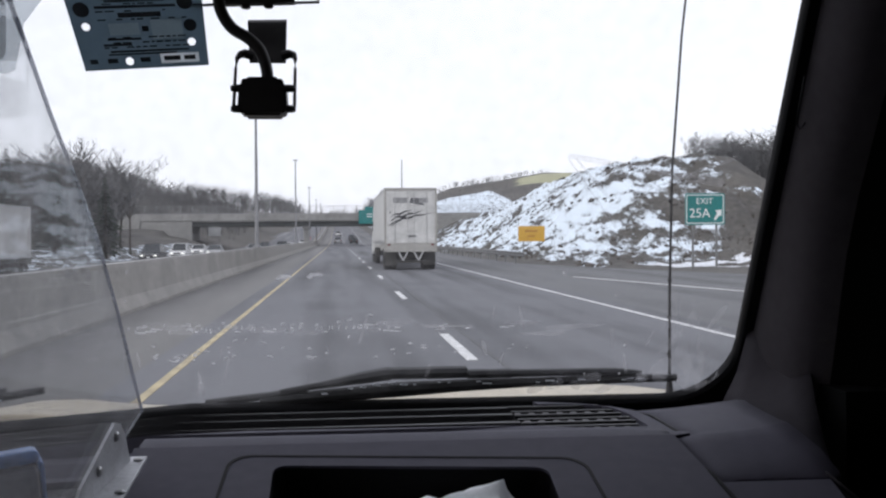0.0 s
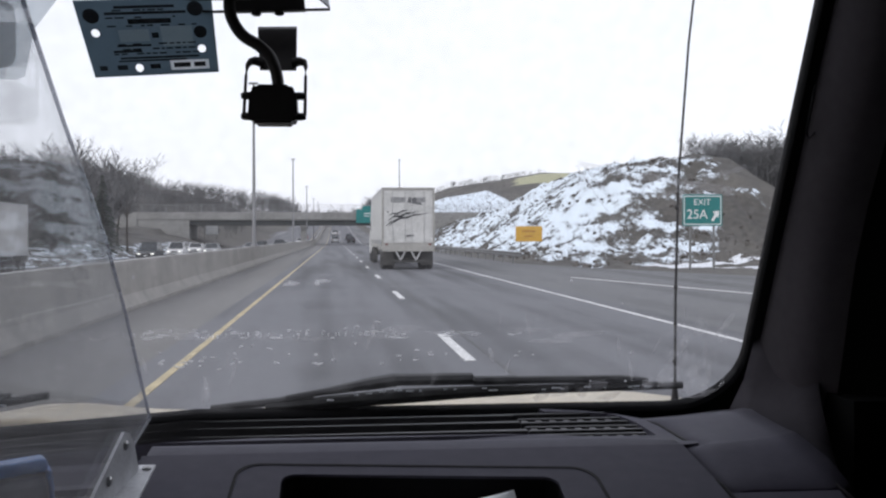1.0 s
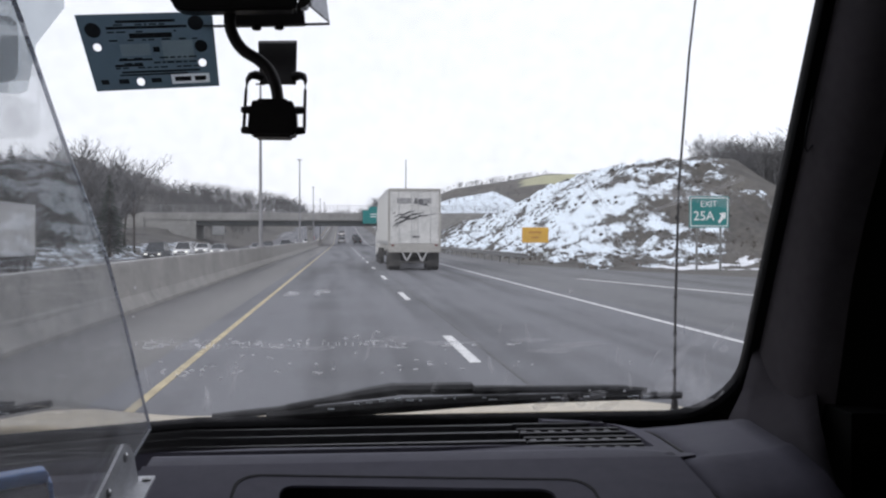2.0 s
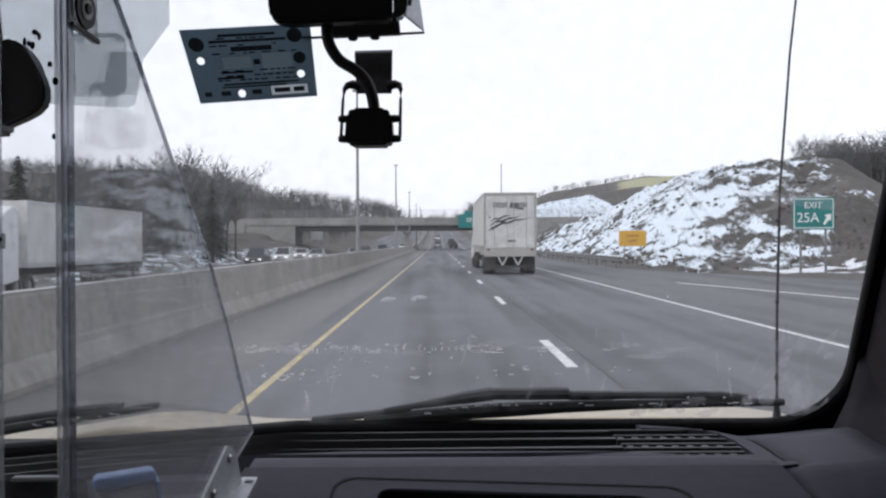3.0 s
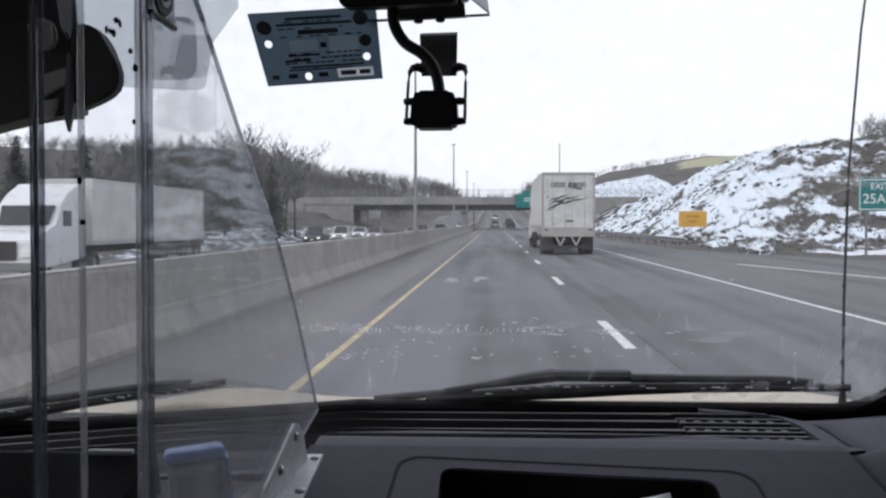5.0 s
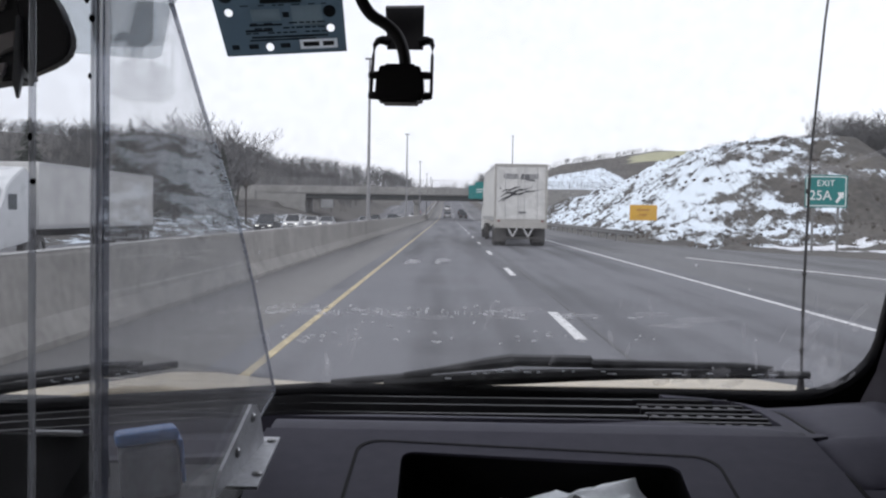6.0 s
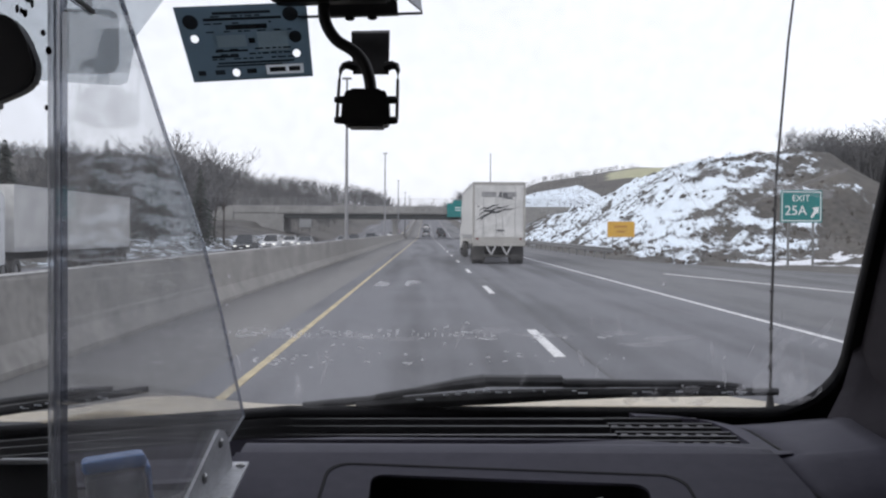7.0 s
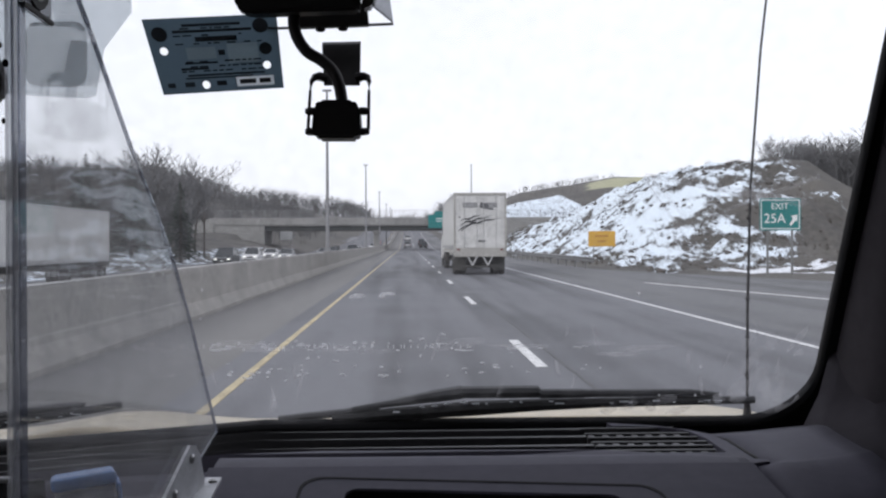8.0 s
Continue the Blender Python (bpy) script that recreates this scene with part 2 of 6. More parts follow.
BLACK_PLASTIC = plain("black_device_plastic", (0.022, 0.019, 0.019), 0.55, vary=0.2, scale=20)
WIPER_RUBBER = plain("salt_streaked_wiper_rubber", (0.018, 0.018, 0.02), 0.45, vary=0.4, scale=30)
BOLT_STEEL = plain("zinc_plated_steel", (0.45, 0.45, 0.45), 0.35, 0.8, vary=0.12, scale=30)
BRACKET_METAL = plain("scuffed_grey_bracket", (0.5, 0.51, 0.53), 0.5, 0.3, vary=0.2, scale=30)
EDGE_PALE = plain("pale_plexiglass_edge_and_glint", (0.55, 0.57, 0.6), 0.4, vary=0.12, scale=20)
CARD = plain("blue_grey_plastic_permit_card", (0.17, 0.205, 0.225), 0.45, vary=0.35, scale=45)
def backlit(mat, color, share):
    """Lets light through a thin plastic sheet."""
    n, l = mat.node_tree.nodes, mat.node_tree.links
    tr, mx = n.new("ShaderNodeBsdfTranslucent"), n.new("ShaderNodeMixShader")
    tr.inputs["Color"].default_value = (*color, 1)
    mx.inputs[0].default_value = share
    l.new(n["Principled BSDF"].outputs[0], mx.inputs[1])
    l.new(tr.outputs[0], mx.inputs[2])
    l.new(mx.outputs[0], n["Material Output"].inputs["Surface"])


backlit(CARD, (0.29, 0.355, 0.4), 0.85)
CARD_PALE = plain("pale_print_on_card", (0.3, 0.35, 0.38), 0.5, vary=0.15, scale=40)
backlit(EDGE_PALE, (0.5, 0.52, 0.55), 0.7)
backlit(CARD_PALE, (0.38, 0.44, 0.47), 0.8)
CARD_DARK = plain("dark_print_on_card", (0.045, 0.055, 0.065), 0.5, vary=0.15, scale=40)
CARD_WHITE = plain("white_label_on_card", (0.8, 0.82, 0.84), 0.5, vary=0.05, scale=40)
backlit(CARD_WHITE, (0.85, 0.88, 0.9), 0.8)
BLUE_PLASTIC = plain("blue_plastic_lid", (0.08, 0.22, 0.55), 0.4, vary=0.12, scale=12)
GREY_PLASTIC = plain("grey_plastic", (0.2, 0.205, 0.215), 0.5, vary=0.12, scale=12)
TUB_GREY = plain("grey_tub_plastic", (0.24, 0.25, 0.28), 0.45, vary=0.2, scale=14)
TAN_PLASTIC = plain("taupe_plastic_panel", (0.62, 0.575, 0.55), 0.5, vary=0.15, scale=12)
BAG = plain("crumpled_white_plastic_film", (0.8, 0.84, 0.86), 0.25, vary=0.08, scale=20)
GLASS = pane_material("road_film_windshield_glass", (0.96, 0.975, 0.975), (0.0, 0.07), (0.8, 0.8, 0.8), 3.0, 0.03)
PLEXI = pane_material("hazy_scratched_plexiglass", (0.96, 0.965, 0.97), (0.06, 0.19), (0.84, 0.86, 0.9), 2.5, 0.03, (1, 1, 0.7), 0.38)
FROST = pane_material("frosted_clear_strip", (0.92, 0.93, 0.95), (0.2, 0.55), (0.8, 0.81, 0.83), 9.0, 0.05, (1, 1, 0.1))
VISOR = pane_material("grey_tinted_visor_film", (0.76, 0.78, 0.79), (0.02, 0.06), (0.6, 0.6, 0.62), 4.0, 0.03)
PLEXI_CLEAR = pane_material("clear_plexiglass", (0.97, 0.975, 0.98), (0.0, 0.03), (0.75, 0.76, 0.78), 2.5, 0.04, (1, 1, 0.3))
VISOR_BODY = pane_material("smoky_visor_body", (0.67, 0.69, 0.7), (0.03, 0.08), (0.6, 0.6, 0.62), 4.0, 0.03)
SIDE_PLATE = pane_material("milky_clear_plastic", (0.72, 0.73, 0.75), (0.3, 0.45), (0.7, 0.71, 0.73), 9.0, 0.05)
CHROME_GREY = plain("glossy_grey_trim", (0.22, 0.2, 0.19), 0.18, 0.6, vary=0.15, scale=20)
CLAMP_CLEAR = pane_material("scuffed_clear_plastic_plate", (0.6, 0.6, 0.62), (0.1, 0.2), (0.6, 0.6, 0.62), 9.0, 0.05, graze=0.3)
WASHER_WHITE = plain("white_nylon_washer", (0.8, 0.8, 0.8), 0.4, vary=0.08, scale=20)
EDGE_DARK = pane_material("smoky_plexiglass_edge_strip", (0.52, 0.54, 0.59), (0.15, 0.4), (0.5, 0.52, 0.58), 9.0, 0.05, (1, 1, 0.1))
SALT = pane_material("dried_salt_smear", (1, 1, 1), (0.25, 0.85), (0.85, 0.86, 0.87), 60.0, 0.02)
FAINT_SALT = pane_material("faint_wiped_streak", (1, 1, 1), (0.02, 0.16), (0.85, 0.86, 0.87), 20.0, 0.02)


# ---------- mesh helpers ----------
def link(name, bm, mat, parent=None, label="", smooth=False):
    """One mesh object from a bmesh; mat may be a list for face material indices."""
    me = bpy.data.meshes.new(name)
    bmesh.ops.recalc_face_normals(bm, faces=bm.faces)
    bm.to_mesh(me)
    bm.free()
    for q in mat if isinstance(mat, (list, tuple)) else [mat]:
        me.materials.append(q)
    if smooth:
        for f in me.polygons:
            f.use_smooth = True
    ob = new(name, me)
    if parent is not None:
        ob.parent = parent
    if label:
        ob["label"] = label
    return ob


part = link


def thing(name, label, category, group="", kind="", at=(0, 0, 0)):
    ob = new(name)
    ob.empty_display_size = 0.05
    ob.location = at
    return tagged(ob, label, category, group, kind)


def box(bm, x0, x1, y0, y1, z0, z1, bevel=0.0, m=None, seg=2):
    """A box, its edges rounded by bevel, moved by the matrix m, added to bm."""
    vs = [bm.verts.new((x, y, z)) for x in (x0, x1) for y in (y0, y1) for z in (z0, z1)]
    fs = [bm.faces.new([vs[i] for i in q]) for q in ((0, 1, 3, 2), (4, 6, 7, 5), (0, 4, 5, 1), (2, 3, 7, 6), (0, 2, 6, 4), (1, 5, 7, 3))]
    out = vs
    if bevel:
        es = list({e for f in fs for e in f.edges})
        made = bmesh.ops.bevel(bm, geom=es, offset=bevel, segments=seg, profile=0.5, affect="EDGES")
        out = list({v for f in made["faces"] for v in f.verts})
    if m is not None:
        bmesh.ops.transform(bm, matrix=m, verts=[v for v in out if v.is_valid])
    return bm


def boxes(*rows, bevel=0.0):
    bm = bmesh.new()
    for r in rows:
        box(bm, *r, bevel=bevel)
    return bm


def tube(bm, pts, radii, sides=8, closed=True, up=None):
    """A swept round bar through pts, with a radius at each."""
    rings, pts = [], [Vector(p) for p in pts]
    if not isinstance(radii, (list, tuple)):
        radii = [radii] * len(pts)
    for i, p in enumerate(pts):
        d = (pts[min(i + 1, len(pts) - 1)] - pts[max(i - 1, 0)]).normalized()
        u = d.cross(Vector(up) if up else Vector((0, 0, 1)) if abs(d.z) < 0.95 else Vector((0, 1, 0))).normalized()
        v = d.cross(u)
        rings.append([bm.verts.new(p + radii[i] * (math.cos(a) * u + math.sin(a) * v)) for a in [2 * math.pi * k / sides for k in range(sides)]])
    for r, s in zip(rings, rings[1:]):
        for k in range(sides):
            bm.faces.new((r[k], r[(k + 1) % sides], s[(k + 1) % sides], s[k]))
    if closed:
        bm.faces.new(rings[0][::-1])
        bm.faces.new(rings[-1])
    return bm


def extrude_profile(bm, profile, a, b, axis="x"):
    """A prism: the closed (u, v) profile swept along an axis from a to b (x: u=y, v=z; y: u=x, v=z)."""
    put = (lambda u, v, w: (w, u, v)) if axis == "x" else (lambda u, v, w: (u, w, v))
    r0, r1 = [[bm.verts.new(put(u, v, w)) for u, v in profile] for w in (a, b)]
    k = len(profile)
    for i in range(k):
        bm.faces.new((r0[i], r0[(i + 1) % k], r1[(i + 1) % k], r1[i]))
    bm.faces.new(r0)
    bm.faces.new(r1[::-1])
    return bm


def slab(bm, corners, normal, thick):
    """A flat piece: the polygon corners, thickened along normal."""
    n = Vector(normal).normalized() * thick
    a = [bm.verts.new(Vector(c)) for c in corners]
    b = [bm.verts.new(Vector(c) + n) for c in corners]
    bm.faces.new(a[::-1])
    bm.faces.new(b)
    for i in range(len(a)):
        j = (i + 1) % len(a)
        bm.faces.new((a[i], a[j], b[j], b[i]))
    return bm


def rounded(x0, x1, y0, y1, r, seg=6):
    """A rounded rectangle as a list of (x, y), counter-clockwise."""
    out = []
    for cx, cy, a0 in ((x1 - r, y1 - r, 0), (x0 + r, y1 - r, 90), (x0 + r, y0 + r, 180), (x1 - r, y0 + r, 270)):
        for k in range(seg + 1):
            a = radians(a0 + 90 * k / seg)
            out.append((cx + r * math.cos(a), cy + r * math.sin(a)))
    return out


def smooth_by_angle(ob, degrees=35):
    me = ob.data
    me.shade_smooth()
    me.set_sharp_from_angle(angle=radians(degrees))
    return ob


def mesh_object(name, verts, faces, mat, parent=None, smooth=False):
    me = bpy.data.meshes.new(name)
    me.from_pydata(verts, [], faces)
    me.update()
    me.materials.append(mat)
    if smooth:
        me.shade_smooth()
    ob = new(name, me)
    if parent is not None:
        ob.parent = parent
    return ob


# ---------- ground ----------
def step(a, b, v):
    """A smooth ramp from 0 at a to 1 at b."""
    t = np.clip((v - a) / (b - a), 0, 1)
    return t * t * (3 - 2 * t)


def road_z(y):
    """The road's height: level up to the bridge, then a long grade uphill."""
    s = np.clip(y, -200, 700) - 247
    return 0.027 * (np.sqrt(s * s + 18 * 18) + s) / 2 - 0.027 * (np.sqrt(375.0 ** 2 + 324) - 375) / 2


DROP = 0.6  # the opposite carriageway lies lower, behind the barrier


def bumps(x, y, size, seed):
    f = lambda a, b: noise.fractal(Vector((a / size, b / size, seed)), 0.9, 2.1, 5)
    return np.vectorize(f)(x, y)


CREST_Y = (-60, 60, 70, 80, 89, 99, 122, 141, 180, 213, 240, 480)
CREST_Z = (0, 0, 1.4, 5.4, 8.5, 8.9, 8.7, 7.5, 5.7, 5.6, 6.2, 8)


def terrain(x, y):
    """Height of the land: flat under the roads, a ploughed-over bank on one side, wooded rises behind both."""
    z = road_z(y) - DROP * step(5.12, 5.5, -x) * step(25.5, 23, -x)
    bank = np.interp(y, CREST_Y, CREST_Z)
    u = x - 13.2
    z = z + bank * np.where(u > 0, step(0, 15, u) * 0.75 + np.clip(u / 15, 0, 1) * 0.25, 0) * (1 - 0.8 * step(19, 36, u) * step(200, 150, y))
    a = x / np.maximum(y, 60)
    right = np.interp(a, (0.06, 0.11, 0.2, 0.26, 0.3, 0.34, 0.42, 0.7, 1.5), (0.0, 0.02, 0.035, 0.036, 0.036, 0.046, 0.054, 0.056, 0.05))
    z = z + right * y * step(272, 442, y) * step(14, 34, x) * (1 - 0.8 * step(700, 1500, y))
    left = np.interp(-a, (0.05, 0.1, 0.16, 0.24, 0.5, 1.5), (0.006, 0.013, 0.021, 0.045, 0.06, 0.05))
    z = z + left * np.clip(y, 0, 572) * step(190, 330, y) * step(24.5, 41, -x)
    z = z + 2.0 * step(23.5, 36, -x) * step(-20, 40, y)
    return z


def axis(spans):
    out = []
    for a, b, n in spans:
        out += list(np.linspace(a, b, n, endpoint=False))
    return np.array(out + [spans[-1][1]])


gx = axis([(-4000, -600, 6), (-600, -120, 16), (-120, -40, 20), (-40, -22.6, 14), (-22.6, -5.6, 5), (-5.6, -5.12, 2), (-5.12, -4.5, 2), (-4.5, 10.6, 6), (10.6, 32, 62), (32, 120, 34), (120, 600, 24), (600, 4000, 6)])
gy = axis([(-3000, -200, 5), (-200, 0, 10), (0, 44, 10), (44, 215, 300), (215, 500, 70), (500, 900, 20), (900, 4500, 8)])
X, Y = np.meshgrid(gx, gy)
Z = terrain(X, Y)
on_bank = ((X > 11.5) & (X < 36) & (Y > 44) & (Y < 232)).astype(float)
rough = np.zeros_like(Z)
sel = on_bank > 0
rough[sel] = bumps(X[sel], Y[sel] * 0.45, 7.0, 3.0) * 0.9 + bumps(X[sel], Y[sel] * 0.5, 2.2, 8.0) * 0.4 + bumps(X[sel], Y[sel] * 0.7, 1.2, 14.0) * 0.34
blotch = np.zeros_like(Z)
blotch[sel] = np.clip(bumps((Y[sel] + 0.9 * X[sel]) * 0.8, X[sel] * 0.22, 4.5, 21.0), -0.8, 0.8)
fade = step(12.8, 16, X) * step(212, 190, Y) * step(46, 66, Y)
Z = Z + rough * fade
Z = Z - 0.05
far = (np.abs(X) > 36) | (Y > 232)
Z[far] += (bumps(X[far], Y[far], 60, 5.0) * 1.6 * (np.abs(X[far]) > 20))
snow = 0.22 * np.ones_like(Z)
snow = np.where((X > 13.0) & (X < 42) & (Y > 58), 0.36 + 0.25 * step(13.2, 15.2, X) - 0.12 * step(140, 200, Y) - 0.1 * step(0.235, 0.3, X / np.maximum(Y, 1)) - 0.15 * step(0.335, 0.4, X / np.maximum(Y, 1)) + 0.07 * rough + 0.2 * blotch, snow)
snow = np.where((X > 25) & (X < 60) & (Y > 242) & (Y < 402), 0.62, snow)
snow = np.where((X < -22.4) & (X > -30) & (Y < 214), 0.5, snow)
grass = np.where((X > 45) & (X < 130) & (Y > 400) & (Y < 492) & (X / np.maximum(Y, 1) > 0.175) & (X / np.maximum(Y, 1) < 0.255), 1.0, 0.0)
ny, nx = X.shape
idx = np.arange(nx * ny).reshape(ny, nx)
quads = np.stack([idx[:-1, :-1], idx[:-1, 1:], idx[1:, 1:], idx[1:, :-1]], -1).reshape(-1, 4)
ground = mesh_object("ground", np.stack([X, Y, Z], -1).reshape(-1, 3).tolist(), quads.tolist(), GROUND, smooth=True)
for key, values in (("snow", snow), ("grass", grass)):
    attr = ground.data.attributes.new(key, "FLOAT", "POINT")
    attr.data.foreach_set("value", values.reshape(-1).astype(np.float32))
tagged(ground, "winter ground of dun grass, soil and patchy snow beside the highway", "ground", kind="structure")


def ground_at(x, y):
    i, j = int(np.searchsorted(gx, x)) - 1, int(np.searchsorted(gy, y)) - 1
    a, b = (x - gx[i]) / (gx[i + 1] - gx[i]), (y - gy[j]) / (gy[j + 1] - gy[j])
    return float((Z[j, i] * (1 - a) + Z[j, i + 1] * a) * (1 - b) + (Z[j + 1, i] * (1 - a) + Z[j + 1, i + 1] * a) * b)


# ---------- roads ----------
ROAD_Y = list(np.concatenate([np.linspace(-60, 190, 12), np.linspace(200, 700, 51)]))


def strip(bm, x0, x1, lift, ys, thick=0.02):
    """A band that follows the road's grade, with sides."""
    rows = []
    for y in ys:
        z = float(road_z(np.array(y))) + lift
        rows.append([bm.verts.new(c) for c in ((x0, y, z - thick), (x0, y, z), (x1, y, z), (x1, y, z - thick))])
    for r, s in zip(rows, rows[1:]):
        for k in range(3):
            bm.faces.new((r[k], r[k + 1], s[k + 1], s[k]))
    bm.faces.new(rows[0][::-1])
    bm.faces.new(rows[-1])
    return bm


road = tagged(link("road", strip(bmesh.new(), -2.35, 6.6, 0.0, ROAD_Y, 0.2), ASPHALT), "salt-greyed dark asphalt highway carriageway", "road", kind="structure")
part("shoulder", strip(bmesh.new(), -4.4, -2.35, -0.004, ROAD_Y, 0.2), SHOULDER, road, "pale worn asphalt shoulder")
part("shoulder", strip(bmesh.new(), 6.6, 10.9, -0.004, ROAD_Y, 0.2), GREY_SHOULDER, road, "pale worn asphalt shoulder")
bm = bmesh.new()
slab(bm, [(10.9, -60, -0.024), (21.5, -60, -0.024), (21.5, 24, -0.024), (17.0, 40, -0.024), (12.6, 54, -0.024), (10.9, 62, -0.024)], (0, 0, 1), 0.02)
part("gore", bm, GREY_SHOULDER, road, "worn asphalt gore beside the exit ramp")
bm = bmesh.new()
slab(bm, [(9.15, 39.8, 0.001), (9.32, 39.8, 0.001), (19.2, -14, 0.001), (19.0, -14, 0.001)], (0, 0, 1), 0.008)
part("gore_line", bm, WHITE_PAINT, road, "worn white gore line")
part("edge_line", strip(bmesh.new(), -1.95, -1.85, 0.006, ROAD_Y), YELLOW_PAINT, road, "worn yellow edge line")
part("edge_line", strip(bmesh.new(), 6.04, 6.15, 0.006, ROAD_Y), WHITE_PAINT, road, "worn white edge line")
part("road_joint", strip(bmesh.new(), 2.02, 2.06, 0.003, ROAD_Y), TAR, road, "dark tar-sealed joint")
dash_bm = bmesh.new()
box(dash_bm, -0.075, 0.075, -1.8, 1.8, 0.0, 0.012, 0.004, seg=1)
dash = part("lane_dash", dash_bm, WHITE_PAINT, road)
dash.location = (1.72, 14.8, 0.002)
for k in range(1, 40):
    y = 14.8 + 13.4 * k
    d = new("lane_dash", dash.data)
    d.parent = road
    zz = float(road_z(np.array(y)))
    d.location = (1.72, y, zz + 0.002)
    d.rotation_euler.x = math.atan(float(road_z(np.array(y + 1.0))) - zz)
far_road = tagged(link("road", strip(bmesh.new(), -22.3, -5.6, -0.004 - DROP, ROAD_Y, 0.2), ASPHALT), "grey asphalt carriageway for oncoming traffic", "road", kind="structure")
for x, mat in ((-7.0, YELLOW_PAINT), (-19.8, WHITE_PAINT)):
    part("edge_line", strip(bmesh.new(), x, x + 0.15, 0.004 - DROP, ROAD_Y), mat, far_road)
for lane in (-10.4, -13.6, -16.4):
    for k in range(30):
        y = 6 + 12.6 * k
        d = new("lane_dash", dash.data)
        d.parent = far_road
        zz = float(road_z(np.array(y)))
        d.location = (lane, y, zz - 0.002 - DROP)
        d.rotation_euler.x = math.atan(float(road_z(np.array(y + 1.0))) - zz)


# ploughed snow left on the verge beyond the gore
vs, fs = [], []
for k, (cx, cy, lx, ly, tall) in enumerate(((19.5, 54.5, 3.2, 1.1, 0.2), (24.5, 52.0, 3.4, 1.3, 0.22), (22.0, 59.0, 3.0, 1.4, 0.2), (28.0, 60.0, 4.0, 1.6, 0.25))):
    base = len(vs)
    for j in range(9):
        for i in range(29):
            u, v = -1 + 2 * i / 28, -1 + 2 * j / 8
            rim = max(0.0, 1 - u * u) * max(0.0, 1 - v * v)
            lump = 0.75 + 0.5 * noise.noise(Vector((u * 4, v * 2, k * 3.7)))
            x, y = cx + u * lx + 0.2 * noise.noise(Vector((u * 3, v * 3, k))), cy + v * ly - 0.35 * u * ly
            vs.append((x, y, ground_at(x, y) - 0.04 + tall * rim ** 0.5 * lump))
    for j in range(8):
        for i in range(28):
            a = base + j * 29 + i
            fs.append((a, a + 1, a + 30, a + 29))
tagged(mesh_object("snow_patches", vs, fs, SNOW, smooth=True), "low dirty ridges of ploughed snow on the verge", "snow", kind="stuff")


# ---------- median barrier ----------
barrier = thing("median_barrier", "weathered concrete highway median barrier with pale salty top", "barrier")
bar_profile = [(-0.36, 0.0), (-0.36, 0.08), (-0.2, 0.33), (-0.12, 1.0), (-0.1, 1.05), (0.1, 1.05), (0.12, 1.0), (0.2, 0.33), (0.36, 0.08), (0.36, 0.0)]
seg_bm = bmesh.new()
extrude_profile(seg_bm, bar_profile, -4.994, 4.994, "y")
seg_me = None
for k in range(62):
    y = -15 + 10.0 * k
    zz = float(road_z(np.array(y)))
    if seg_me is None:
        ob = part("barrier_segment", seg_bm, CONCRETE, barrier)
        seg_me = ob.data
    else:
        ob = new("barrier_segment", seg_me)
        ob.parent = barrier
    ob.location = (-4.72, y, zz)
    ob.rotation_euler.x = math.atan((float(road_z(np.array(y + 4))) - float(road_z(np.array(y - 4)))) / 8)
cap_me = None
for k in range(62):
    y = -15 + 10.0 * k
    zz = float(road_z(np.array(y)))
    if cap_me is None:
        bm = bmesh.new()
        box(bm, -0.11, 0.11, -4.98, 4.98, 1.051, 1.066, 0.006, seg=1)
        ob = part("snow_cap", bm, PALE_CONCRETE, barrier, "pale salt-crusted barrier top")
        cap_me = ob.data
    else:
        ob = new("snow_cap", cap_me)
        ob.parent = barrier
    ob.location = (-4.72, y, zz)
    ob.rotation_euler.x = math.atan((float(road_z(np.array(y + 4))) - float(road_z(np.array(y - 4)))) / 8)


# ---------- guard rail ----------
rail = thing("guard_rail", "dull galvanised W-beam guard rail along the shoulder", "guard rail")
beam = [(0.0, 0.42), (-0.045, 0.46), (-0.045, 0.51), (0.0, 0.555), (0.0, 0.585), (-0.045, 0.63), (-0.045, 0.68), (0.0, 0.72), (0.012, 0.72), (-0.03, 0.68), (-0.03, 0.63), (0.012, 0.585), (0.012, 0.555), (-0.03, 0.51), (-0.03, 0.46), (0.012, 0.42)]
post_bm = bmesh.new()
box(post_bm, -0.05, 0.05, -0.07, 0.07, -0.3, 0.74, 0.008, seg=1)
box(post_bm, -0.13, -0.05, -0.06, 0.06, 0.44, 0.7, 0.006, seg=1)
post_me = beam_me = None
for k in range(41):
    y = 60 + 3.81 * k
    if beam_me is None:
        bm = bmesh.new()
        extrude_profile(bm, beam, -1.92, 1.92, "y")
        ob = part("rail_beam", bm, GALVANISED, rail)
        beam_me = ob.data
        po = part("rail_post", post_bm, GALVANISED, rail)
        post_me = po.data
    else:
        ob, po = new("rail_beam", beam_me), new("rail_post", post_me)
        ob.parent = po.parent = rail
    ob.location = (10.55, y, float(road_z(np.array(y))) + 0.004 * math.sin(k * 1.7))
    po.location = (10.7, y + 1.9, float(road_z(np.array(y))))
    po.rotation_euler.y = radians(1.5 * math.sin(k * 2.3))


